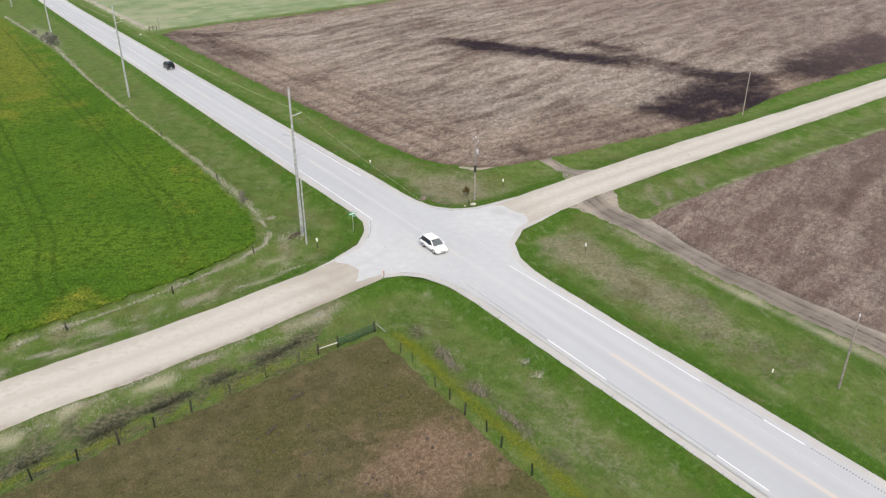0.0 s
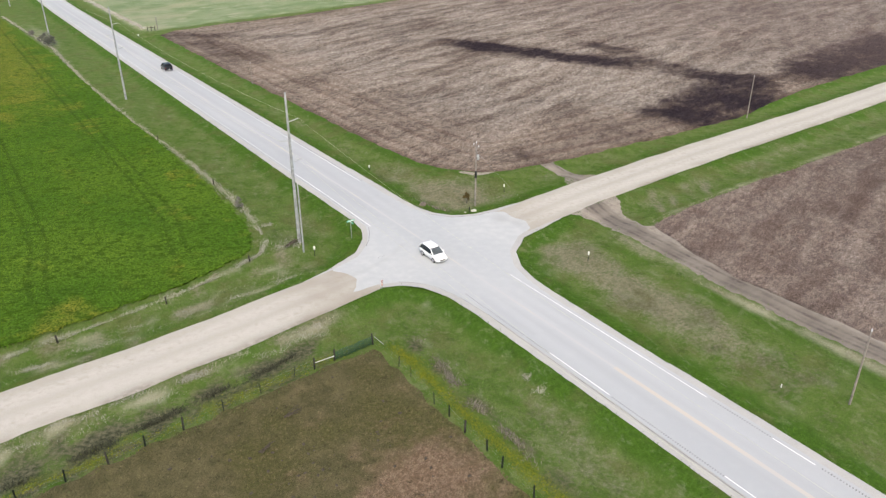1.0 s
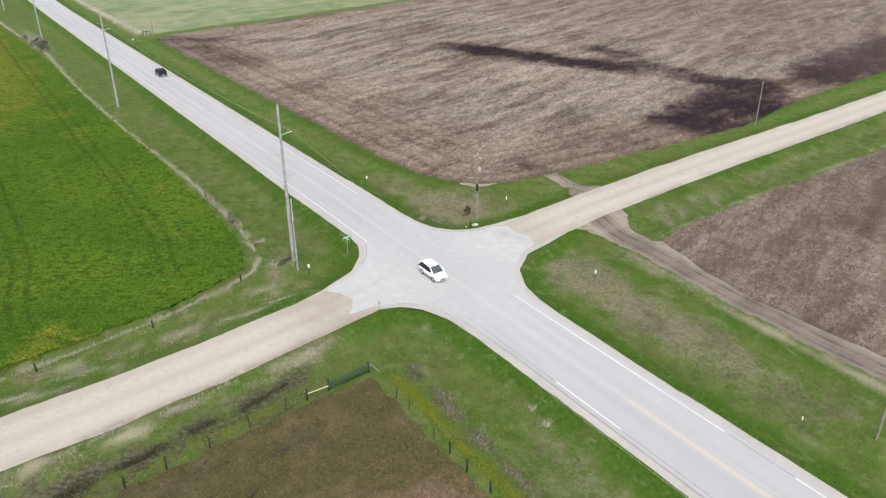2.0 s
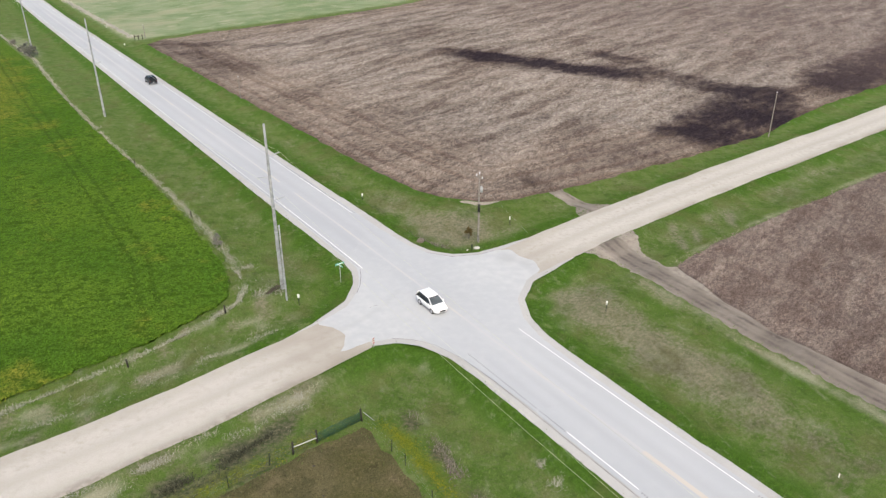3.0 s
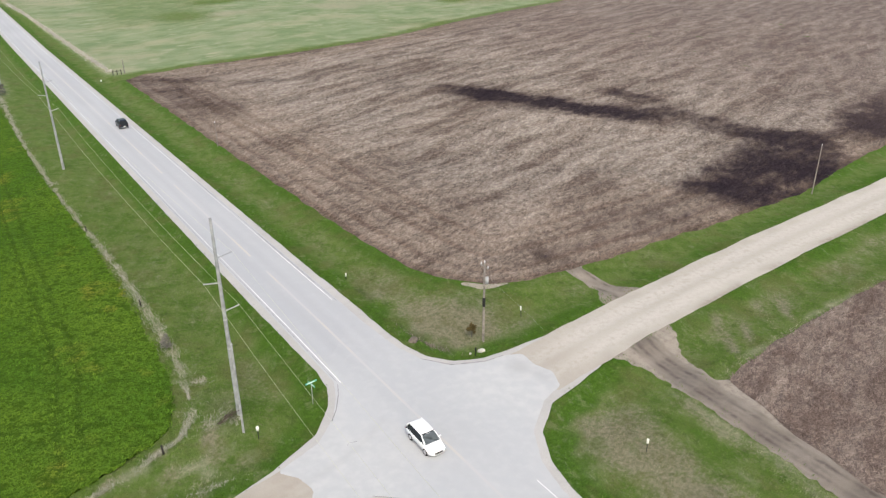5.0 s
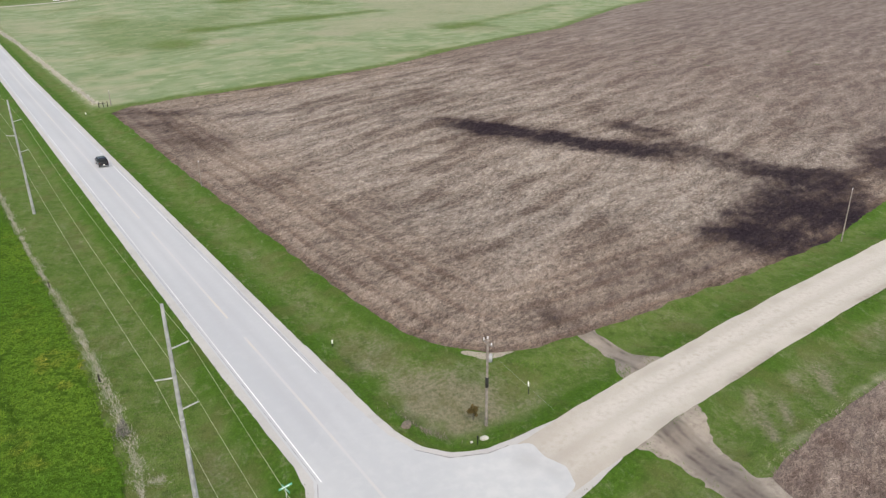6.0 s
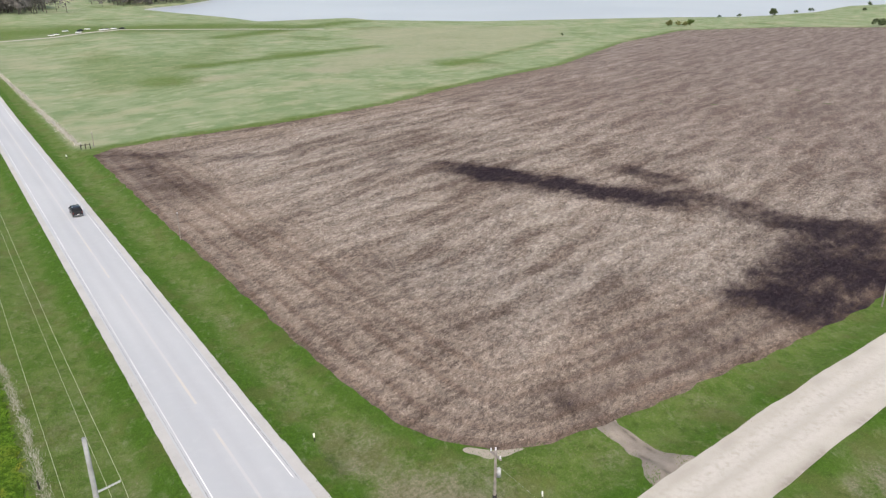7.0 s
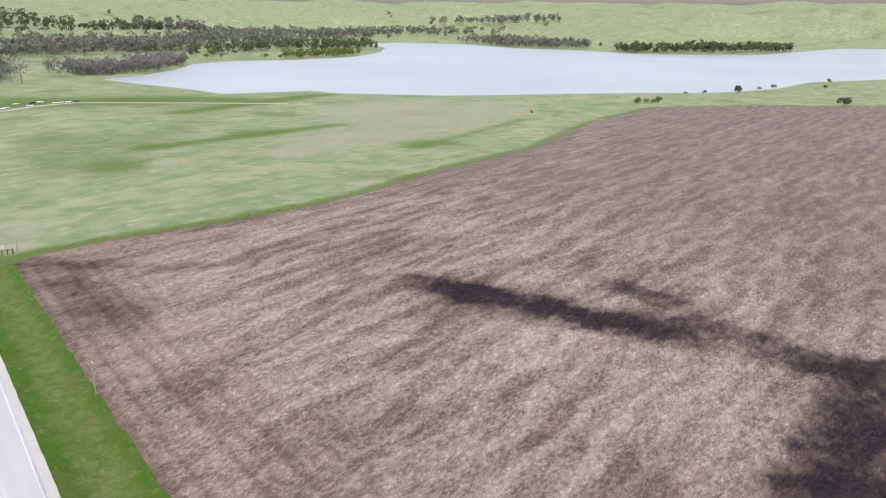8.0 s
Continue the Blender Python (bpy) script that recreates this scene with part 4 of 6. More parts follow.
# ---- poles and wires ----
def pole_mesh(height, r0, r1, lean=(0, 0)):
    bm = bmesh.new()
    last = None
    n, sides = 10, 12
    for k in range(n + 1):
        f = k / n
        r = r0 + (r1 - r0) * f
        c = Vector((lean[0] * f, lean[1] * f, height * f - 0.3 * (1 - f)))
        ring = [bm.verts.new(c + Vector((r * math.cos(6.28319 * i / sides), r * math.sin(6.28319 * i / sides), 0))) for i in range(sides)]
        if last:
            for i in range(sides):
                bm.faces.new((last[i], last[(i + 1) % sides], ring[(i + 1) % sides], ring[i])).smooth = True
        last = ring
    bm.faces.new(last)
    return bm


def insulator_mesh(a, b, r):
    bm = bmesh.new()
    a, b = Vector(a), Vector(b)
    for k in range(5):
        c = a.lerp(b, (k + 0.5) / 5)
        tube(bm, a.lerp(b, k / 5), c, r * 0.5, r, 8)
        tube(bm, c, a.lerp(b, (k + 1) / 5), r, r * 0.5, 8)
    return bm


ARMS = ((16.5, 1), (14.1, -1), (11.25, 1))

REACH = 1.42


def transmission_pole(x, y, height=20.2, lean=(-0.05, 0.25), arms=ARMS):
    pole = base("utility_pole", x, y, gz(x, y) - 0.05)
    part("shaft", pole_mesh(height, 0.25, 0.125, lean), M_POLE, pole)
    for z, side in arms:
        f = z / height
        cx, cy = lean[0] * f, lean[1] * f
        bm = bmesh.new()
        tube(bm, (cx, cy, z), (cx + side * 0.55, cy, z + 0.08), 0.08, 0.06, 8)
        arm = part("crossarm", bm, M_STEEL, pole, "grey steel crossarm")
        part("insulator", insulator_mesh((cx + side * 0.5, cy, z + 0.07), (cx + side * REACH, cy, z + 0.24), 0.08), M_STEEL, arm)
    for z in (7.4, 10.4):
        bm = bmesh.new()
        f = z / height
        wide = 0.25 - 0.125 * f + 0.008
        tube(bm, (lean[0] * f, lean[1] * f, z), (lean[0] * f, lean[1] * f, z + 0.08), wide, wide, 12)
        part("band", bm, M_STEEL, pole)
    return tagged(pole, "tall grey tapered transmission pole with alternating arms", "utility pole", "roadside transmission poles")


TALL = [(-14.0, 17.1), (-14.7, 111.5), (-16.2, 208.0), (-17.2, 304.0)]
for _px, _py in TALL:
    transmission_pole(_px, _py)
SOUTH_ARMS = ((11.9, 1), (11.4, -1), (6.4, 1))
transmission_pole(-12.6, -83.0, 16.5, (0.0, 0.0), SOUTH_ARMS)


def wire_points(a, b, sag, n=28):
    a, b = Vector(a), Vector(b)
    return [a.lerp(b, i / n) - Vector((0, 0, sag * 4 * (i / n) * (1 - i / n))) for i in range(n + 1)]


def wire(a, b, sag, r, m, label="thin power line strung between roadside poles"):
    bm = bmesh.new()
    pts = wire_points(a, b, sag)
    for p, q in zip(pts, pts[1:]):
        tube(bm, p, q, r, r, 4, False)
    return tagged(part("power_line", bm, m), label, "power line", "overhead power lines")


for (_za, _side), (_xb, _zb, _sag) in zip(ARMS, ((-11.9, 13.5, 1.5), (-13.4, 13.0, 3.0), (-12.2, 8.0, 0.5))):
    wire((TALL[0][0] + _side * REACH, TALL[0][1] + 0.2, gz(*TALL[0]) + _za + 0.2), (_xb, -83.0, _zb), _sag, 0.010, M_WIRE)
for (ax, ay), (bx, by) in ((TALL[0], TALL[1]), (TALL[1], TALL[2]), (TALL[2], TALL[3])):
    for z, side in ARMS:
        wire((ax + side * REACH, ay + 0.2, gz(ax, ay) + z + 0.2), (bx + side * REACH, by + 0.2, gz(bx, by) + z + 0.2), 1.1, 0.011, M_WIRE)

M_TIMBER = plain("brown_grey_timber", (0.23, 0.205, 0.185), 0.9, 0, 0.3, 1.5)
M_BLACK = plain("black_rubber", (0.02, 0.02, 0.02), 0.7, 0, 0.2, 5)
M_CERAMIC = plain("pale_ceramic", (0.62, 0.62, 0.64), 0.3, 0, 0.05, 5)

stub = base("stub_pole", -14.5, 14.7, gz(-14.5, 14.7))
part("shaft", pole_mesh(9.4, 0.12, 0.085, (0.1, 0.35)), M_POLE, stub)
_bm = bmesh.new()
tube(_bm, (0.1, 0.35, 9.3), (0.1, 0.35, 9.45), 0.11, 0.08, 10)
part("cap", _bm, M_STEEL, stub)
tagged(stub, "short grey stub pole standing beside the transmission pole", "utility pole")


def small_pole(x, y, height, gear=False, lean=(0.0, 0.0), thick=1.0):
    pole = base("utility_pole", x, y, gz(x, y) - 0.03)
    part("shaft", pole_mesh(height, 0.15 * thick, 0.10 * thick, lean), M_TIMBER, pole)
    lx, ly = lean
    if gear:
        bm = bmesh.new()
        box(bm, (lx - 0.06, ly - 0.7, height - 0.55), (lx + 0.06, ly + 0.7, height - 0.42))
        part("crossarm", bm, M_TIMBER, pole)
    for s in (-0.6, 0.0, 0.6) if gear else (0.0,):
        part("insulator", insulator_mesh((lx, ly + s, height - 0.42 + (0.42 if s == 0 else 0)), (lx, ly + s, height - 0.15 + (0.42 if s == 0 else 0)), 0.07), M_CERAMIC, pole)
    if gear:
        bm = bmesh.new()
        tube(bm, (0.34, 0, height - 2.6), (0.34, 0, height - 1.9), 0.2, 0.2, 12)
        tube(bm, (0.34, 0, height - 1.9), (0.34, 0, height - 1.78), 0.2, 0.08, 12)
        part("transformer", bm, M_STEEL, pole, "pale grey transformer can")
        bm = bmesh.new()
        tube(bm, (0, 0, height * 0.46), (0, 0, height * 0.46 + 1.1), 0.175, 0.17, 12)
        part("guard_sleeve", bm, M_BLACK, pole, "black guard sleeve")
        bm = bmesh.new()
        tube(bm, (0.17, 0.05, 0.0), (0.13, 0.05, height * 0.45), 0.045, 0.045, 8)
        part("conduit", bm, M_STEEL, pole)
    return tagged(pole, "slim weathered wooden utility pole" + (" with a small transformer" if gear else " in the roadside grass"), "utility pole", "wooden roadside poles")


small_pole(13.8, 16.1, 9.9, True)
small_pole(13.8, -43.0, 7.9, False, (0.1, 0.0), 0.75)
small_pole(14.6, 110.6, 5.0, thick=0.6)
small_pole(88.5, 24.6, 8.6, thick=0.75)
wire((13.8, 16.0, gz(13.8, 16) + 8.6), (20.6, 13.9, gz(20.6, 13.9) + 0.05), 0.0, 0.005, M_STEEL, "taut guy wire from the wooden pole to the grass")


# ---- signs and markers ----
M_SIGN_GREEN = plain("sign_green", (0.10, 0.36, 0.26), 0.45, 0, 0.08, 3)
M_SIGN_PALE = plain("sign_pale", (0.72, 0.80, 0.76), 0.5, 0, 0.05, 3)
M_RED = plain("marker_red", (0.50, 0.05, 0.04), 0.5, 0, 0.15, 6)
M_MARK_WHITE = plain("marker_white", (0.80, 0.80, 0.74), 0.5, 0, 0.08, 6)
M_DARK_POST = plain("dark_green_steel", (0.018, 0.024, 0.018), 0.6, 0.2, 0.2, 6)

sign = base("street_sign", -7.35, 15.1, gz(-7.35, 15.1), 0)
_bm = bmesh.new()
tube(_bm, (0, 0, -0.2), (0, 0, 2.6), 0.035, 0.035, 8)
part("post", _bm, M_STEEL, sign)
for _turn, _z in ((8, 2.62), (98, 2.42)):
    _bm = bmesh.new()
    box(_bm, (-0.62, -0.012, _z - 0.11), (0.62, 0.012, _z + 0.11), pose(0, 0, 0, 0, 0, _turn))
    blade = part("name_blade", _bm, M_SIGN_GREEN, sign, "green street name blade")
    for _s in (-1, 1):
        _bm = bmesh.new()
        box(_bm, (-0.42, _s * 0.0145 - 0.0015, _z - 0.04), (0.42, _s * 0.0145 + 0.0015, _z + 0.04), pose(0, 0, 0, 0, 0, _turn))
        part("lettering_bar", _bm, M_SIGN_PALE, blade)
tagged(sign, "green street name blades on a thin steel post", "street sign")


def marker(x, y, height, m, head, label, lean=(0.0, 0.0), turn=20):
    ob = base("marker_post", x, y, gz(x, y), turn)
    bm = bmesh.new()
    box(bm, (-0.04, -0.025, -0.15), (0.04, 0.025, height - 0.3), Matrix.Shear("XY", 4, (lean[0], lean[1])))
    part("post", bm, M_DARK_POST, ob)
    bm = bmesh.new()
    tube(bm, (lean[0] * (height - 0.42), lean[1] * (height - 0.42), height - 0.42), (lean[0] * height, lean[1] * height, height), 0.1 * head, 0.12 * head, 10)
    tube(bm, (lean[0] * height, lean[1] * height, height), (lean[0] * height, lean[1] * height, height + 0.06), 0.12 * head, 0.04, 10)
    part("cap", bm, m, ob)
    return tagged(ob, label, "marker post", "utility marker posts")


marker(-13.6, 13.3, 1.45, M_MARK_WHITE, 1.2, "dark post with a white domed cap in the grass")
marker(14.1, -8.0, 1.4, M_MARK_WHITE, 1.0, "dark post with a white domed cap in the grass")
marker(20.8, 18.1, 1.2, M_MARK_WHITE, 0.7, "leaning white-capped post in the dry grass", (0.3, 0.25))
marker(8.0, 38.6, 0.95, M_MARK_WHITE, 0.9, "short white-capped post on the verge")
marker(9.0, 199.0, 1.0, M_MARK_WHITE, 1.5, "white-capped post beside the culvert")
marker(11.5, -37.6, 0.35, M_MARK_WHITE, 0.5, "short white-capped post in the grass")

hazard = base("hazard_marker", -11.15, -0.1, gz(-11.15, -0.1), 28)
_bm = bmesh.new()
tube(_bm, (0, 0, -0.2), (0.05, 0, 1.0), 0.03, 0.03, 6)
part("post", _bm, M_STEEL, hazard)
_bm = bmesh.new()
box(_bm, (-0.16, -0.02, 0.45), (0.2, 0.02, 1.15))
_panel = part("panel", _bm, M_MARK_WHITE, hazard)
for _z in (0.5, 0.78, 1.02):
    _bm = bmesh.new()
    for _s in (-1, 1):
        box(_bm, (-0.155, _s * 0.0225 - 0.0015, _z), (0.195, _s * 0.0225 + 0.0015, _z + 0.12), Matrix.Shear("XZ", 4, (0, 0)))
    part("stripe", _bm, M_RED, _panel, "red stripe")
tagged(hazard, "small red and white striped hazard marker by the pavement", "hazard marker")

# culvert stone and short dark post by the crossing
M_STONE = plain("pale_limestone", (0.46, 0.45, 0.415), 0.9, 0, 0.2, 4)


def boulder(x, y, size, m, label, turn=0.0, seed=1, lift=0.0):
    bm = bmesh.new()
    bmesh.ops.create_icosphere(bm, subdivisions=3, radius=1.0)
    for v in bm.verts:
        k = 1 + 0.16 * noise.noise(v.co * 1.7 + Vector((seed, 0, 0))) + 0.06 * noise.noise(v.co * 5 + Vector((0, seed, 0)))
        v.co = Vector((v.co.x * size[0], v.co.y * size[1], v.co.z * size[2])) * k
    ob = part("boulder", bm, m)
    ob.matrix_world = pose(x, y, gz(x, y) + size[2] * 0.45 + lift, 0, 0, turn)
    return tagged(ob, label, "boulder")


boulder(12.3, 14.35, (0.46, 0.28, 0.24), M_STONE, "pale oblong boulder in the grass corner", -22, 3)
boulder(7.0, 20.0, (0.7, 0.5, 0.28), plain("brown_stone", (0.15, 0.125, 0.10), 0.9, 0, 0.25, 3), "brown half-buried boulder on the verge", 30, 6)
boulder(11.0, 14.6, (0.16, 0.14, 0.14), M_STONE, "small pale boulder beside a short post", 10, 9)
marker(11.2, 13.9, 1.0, M_DARK_POST, 0.8, "short dark post among weeds at the grass corner")


# ---- plants ----
def leaf_cloud(places, size, m_name, name, tilt=1.0, seed=3, tall=1.0):
    """Many small crossed leaves, one island each, as one mesh."""
    rng = np.random.RandomState(seed)
    n = len(places)
    a = rng.uniform(0, 6.283, n)
    s = size * rng.uniform(0.5, 1.4, n)
    up = rng.uniform(0.2, 1.0, n) * tilt
    u = np.c_[np.cos(a), np.sin(a), rng.uniform(-0.3, 0.3, n)] * s[:, None]
    v = np.c_[-np.sin(a) * (1 - up), np.cos(a) * (1 - up), up * tall] * s[:, None]
    p = np.asarray(places)
    verts = np.stack([p - u * 0.5, p + u * 0.5, p + v + u * 0.15, p + v * 0.7 - u * 0.45], 1).reshape(-1, 3)
    faces = np.arange(4 * n).reshape(-1, 4)
    return sheet(name, verts.tolist(), faces.tolist(), m_name, flat=True)


def leaf_material(name, low, high, extra=None):
    s = Nodes(name, 0.8)
    r = s.island()
    c = s.mix(r, low, high)
    if extra:
        c = s.mix(s.ramp(s.noise(0.35, 3), 0.45, 0.7), c, extra)
    return s.done(c)


M_TWIG = leaf_material("grey_twigs", (0.12, 0.115, 0.10), (0.235, 0.225, 0.20))
M_TWIG_FAR = leaf_material("budding_twigs", (0.10, 0.105, 0.09), (0.19, 0.19, 0.165))
M_LEAF = leaf_material("fresh_leaves", (0.075, 0.12, 0.035), (0.16, 0.21, 0.07))
M_LEAF_DARK = leaf_material("dark_leaves", (0.05, 0.075, 0.035), (0.11, 0.14, 0.07))
M_LEAF_BROWN = leaf_material("brown_needles", (0.07, 0.06, 0.025), (0.15, 0.11, 0.045))
M_LEAF_YELLOW = leaf_material("yellowing_leaves", (0.13, 0.14, 0.055), (0.22, 0.225, 0.10))
M_BARK = plain("grey_bark", (0.12, 0.105, 0.09), 0.95, 0, 0.3, 4)


def crown_points(rng, n, radius, height, low):
    """Places spread over uneven clumps round the limbs."""
    clumps = []
    for _ in range(9):
        a, f = rng.uniform(0, 6.283), rng.uniform(0.15, 0.85)
        clumps.append((math.cos(a) * radius * f, math.sin(a) * radius * f, low + (height - low) * rng.uniform(0.25, 0.85), rng.uniform(0.25, 0.5) * radius))
    clumps.append((0, 0, height * 0.8, radius * 0.5))
    out = []
    for k in range(n):
        cx, cy, cz, r = clumps[rng.randint(len(clumps))]
        d = rng.normal(size=3)
        d /= np.linalg.norm(d)
        rr = r * rng.uniform(0.3, 1.0) ** 0.5
        out.append((cx + d[0] * rr, cy + d[1] * rr, max(low * 0.7, cz + d[2] * rr * 0.85)))
    return np.array(out)


def tree_parts(tree, height, radius, m, n, seed, size, low=0.25, trunk=None):
    rng = np.random.RandomState(seed)
    bm = bmesh.new()
    r = trunk or height * 0.022
    tube(bm, (0, 0, -0.2), (0.02 * height, 0, height * 0.45), r, r * 0.6, 7)
    tube(bm, (0.02 * height, 0, height * 0.45), (0, 0.02 * height, height * 0.85), r * 0.6, r * 0.2, 6)
    for k in range(6):
        a = k * 1.05 + rng.uniform(-0.3, 0.3)
        z = height * rng.uniform(0.25, 0.6)
        tube(bm, (0.01 * height, 0, z), (math.cos(a) * radius * 0.75, math.sin(a) * radius * 0.75, z + height * rng.uniform(0.12, 0.3)), r * 0.4, r * 0.1, 5)
    part("trunk", bm, M_BARK, tree)
    crown = leaf_cloud(crown_points(rng, n, radius, height, height * low), size, m, "crown", seed=seed)
    crown.parent = tree


def make_tree(name, x, y, height, radius, m, label, category, group="", n=260, seed=1, size=None, low=0.25, turn=0.0):
    tree = base(name, x, y, gz(x, y), turn)
    tree_parts(tree, height, radius, m, n, seed, size or radius * 0.28, low)
    return tagged(tree, label, category, group)


make_tree("shrub", 13.2, 17.5, 1.9, 0.55, M_LEAF_BROWN, "small scraggly brown evergreen shrub beside the wooden pole", "shrub", n=420, seed=4, size=0.2, low=0.1)
make_tree("shrub", -16.6, 33.0, 1.7, 0.75, M_TWIG, "leafless grey shrub in the weedy field edge", "shrub", n=380, seed=5, size=0.16, low=0.1)
make_tree("shrub", -18.4, 195.5, 3.6, 2.6, M_TWIG_FAR, "dark twiggy shrub at the edge of the crop", "shrub", n=600, seed=6, size=0.45, low=0.08)
make_tree("shrub", -19.8, 218.0, 1.8, 1.3, M_TWIG, "leafless grey shrub in the weedy field edge", "shrub", n=260, seed=7, size=0.3, low=0.1)

# weeds, tufts, crop leaves and stubble: uncounted
_g = np.random.RandomState(21)


def scatter(n, lo, hi, keep):
    x, y = _g.uniform(lo[0], hi[0], n), _g.uniform(lo[1], hi[1], n)
    k = keep(x, y)
    return x[k], y[k]


def on_ground(x, y, lift=0.0):
    return np.c_[x, y, ground_z(x, y) + lift]


def stalks(p, length, width, m, name, seed):
    """Thin leaning dead stalks, an island each."""
    rng = np.random.RandomState(seed)
    n = len(p)
    a, s, k = rng.uniform(0, 6.283, n), length * rng.uniform(0.5, 1.4, n), rng.uniform(0.5, 0.98, n)
    tip = np.c_[np.cos(a) * k, np.sin(a) * k, np.sqrt(1 - k * k)] * s[:, None]
    side = np.c_[-np.sin(a), np.cos(a), 0 * a] * width
    verts = np.stack([p - side * 0.5, p + side * 0.5, p + tip + side * 0.2, p + tip - side * 0.2], 1).reshape(-1, 3)
    return sheet(name, verts.tolist(), np.arange(4 * n).reshape(-1, 4).tolist(), m, flat=True)


def near_line(line, n, spread):
    seg = [(a, b, math.hypot(b[0] - a[0], b[1] - a[1])) for a, b in zip(line, line[1:])]
    total = sum(s[2] for s in seg)
    xs, ys = [], []
    for a, b, s in seg:
        m = int(n * s / total)
        k = _g.uniform(0, 1, m)
        w = spread * (0.6 + 0.5 * rough(a[0] + k * (b[0] - a[0]), a[1] + k * (b[1] - a[1]), 7, 3))
        xs.append(a[0] + k * (b[0] - a[0]) + _g.normal(0, 1, m) * w)
        ys.append(a[1] + k * (b[1] - a[1]) + _g.normal(0, 1, m) * w)
    return np.concatenate(xs), np.concatenate(ys)


M_STRAW = leaf_material("dry_weed_stalks", (0.22, 0.225, 0.165), (0.46, 0.445, 0.375))
M_STRAW_GREY = leaf_material("grey_weed_stalks", (0.065, 0.058, 0.047), (0.27, 0.24, 0.195))
M_BLOOM = leaf_material("yellow_blooms", (0.12, 0.15, 0.015), (0.23, 0.215, 0.022))

_x1, _y1 = near_line([(-17.3, 22), (-16.4, 28), (-16.1, 40), (-16.3, 58), (-17.8, 87), (-18.9, 133), (-18.0, 190), (-20.6, 232), (-23, 275)], 32000, 0.48)
_x2, _y2 = near_line([(-50, 8.3), (-44, 9.2), (-38, 10.4), (-31.5, 11.8), (-24.6, 14.0), (-19.6, 16.6), (-17.4, 20)], 5200, 0.26)
_x3, _y3 = near_line([(-17.2, 20), (-16.2, 17.6), (-14.6, 16.2)], 900, 1.0)
_xx, _yy = np.r_[_x1, _x2, _x3], np.r_[_y1, _y2, _y3]
_k = rough(_xx, _yy, 4.5, 5) + _g.normal(0, 0.45, len(_xx)) > np.where(_yy > 22, -0.5, -0.1)
_xx, _yy = _xx[_k], _yy[_k]
weeds = stalks(on_ground(_xx, _yy), 0.30, 0.035, M_STRAW, "dry_weeds", 8)
tagged(weeds, "pale dead weeds lining the crop edge", "weeds", kind="stuff")
_x1, _y1 = near_line([(-13.2, -11.5), (-13.6, -15), (-15, -22), (-15.0, -34)], 3400, 0.7)
_x2, _y2 = near_line([(-25, -6.8), (-27.7, -7.8), (-33, -8.7), (-38, -9.8), (-44, -11.2), (-52, -12.4)], 4200, 0.6)
_x3, _y3 = near_line([(7.0, 24), (8.2, 18.5), (9.8, 15.2)], 700, 0.35)
_dx, _dy = _x2, _y2
_xx, _yy = np.r_[_x1, _x3], np.r_[_y1, _y3]
_k = rough(_xx, _yy, 5, 7) + _g.normal(0, 0.3, len(_xx)) > 0.1
_xx, _yy = _xx[_k], _yy[_k]
brush = stalks(on_ground(_xx, _yy), 0.3, 0.055, M_STRAW_GREY, "dead_brush", 9)
tagged(brush, "grey-brown dead brush along the ditches", "weeds", kind="stuff")
_k = rough(_dx, _dy, 6, 7) + _g.normal(0, 0.4, len(_dx)) > -0.1
ditch_brush = stalks(on_ground(_dx[_k], _dy[_k]), 0.3, 0.06, leaf_material("dark_weed_stalks", (0.022, 0.026, 0.016), (0.080, 0.082, 0.054)), "dead_brush", 29)
tagged(ditch_brush, "dark dead brush in the ditch beside the gravel road", "weeds", kind="stuff")
_x1, _y1 = near_line([(-16.5, -11.5), (-16.3, -16), (-16.6, -22), (-16.7, -46)], 3600, 0.62)
_x2, _y2 = near_line([(-19, -9.5), (-34, -11.6), (-55, -14.6)], 2200, 0.8)
blooms = leaf_cloud(on_ground(np.r_[_x1, _x2], np.r_[_y1, _y2], 0.18), 0.10, M_BLOOM, "yellow_wildflowers", seed=10, tall=0.4)
tagged(blooms, "yellow wildflowers along the pasture fence", "wildflowers", kind="stuff")


def dead_clump(x, y, r, seed, label):
    rng = np.random.RandomState(seed)
    d, a = r * np.sqrt(rng.uniform(0, 1, 170)) * rng.uniform(0.6, 1.5, 170), rng.uniform(0, 6.283, 170)
    ob = stalks(np.c_[d * np.cos(a), 0.7 * d * np.sin(a), np.full(len(d), -0.03)], 0.32, 0.045, M_STRAW_PALE, "dead_grass_clump", seed)
    ob.matrix_world = pose(x, y, gz(x, y))
    return tagged(ob, label, "grass clump", kind="stuff")


M_STRAW_PALE = leaf_material("bleached_stalks", (0.22, 0.22, 0.17), (0.40, 0.388, 0.325))
_x1, _y1 = near_line([(10, 450), (12.2, 394), (13.2, 327), (13.7, 292), (14.1, 248), (14.3, 214)], 8000, 0.75)
ditch = stalks(on_ground(_x1, _y1), 0.5, 0.2, leaf_material("bleached_ditch_weeds", (0.34, 0.33, 0.27), (0.54, 0.52, 0.46)), "dry_weeds", 18)
tagged(ditch, "pale bleached weeds along the meadow ditch", "weeds", kind="stuff")
_x1, _y1 = near_line([(-20, -4.0), (-30, -5.0), (-40, -6.6), (-52, -7.6)], 9000, 0.9)
_x2, _y2 = near_line([(-16, 9.0), (-25, 8.6), (-34, 7.2), (-45, 5.2), (-54, 4.0)], 8000, 1.1)
_xx, _yy = np.r_[_x1, _x2], np.r_[_y1, _y2]
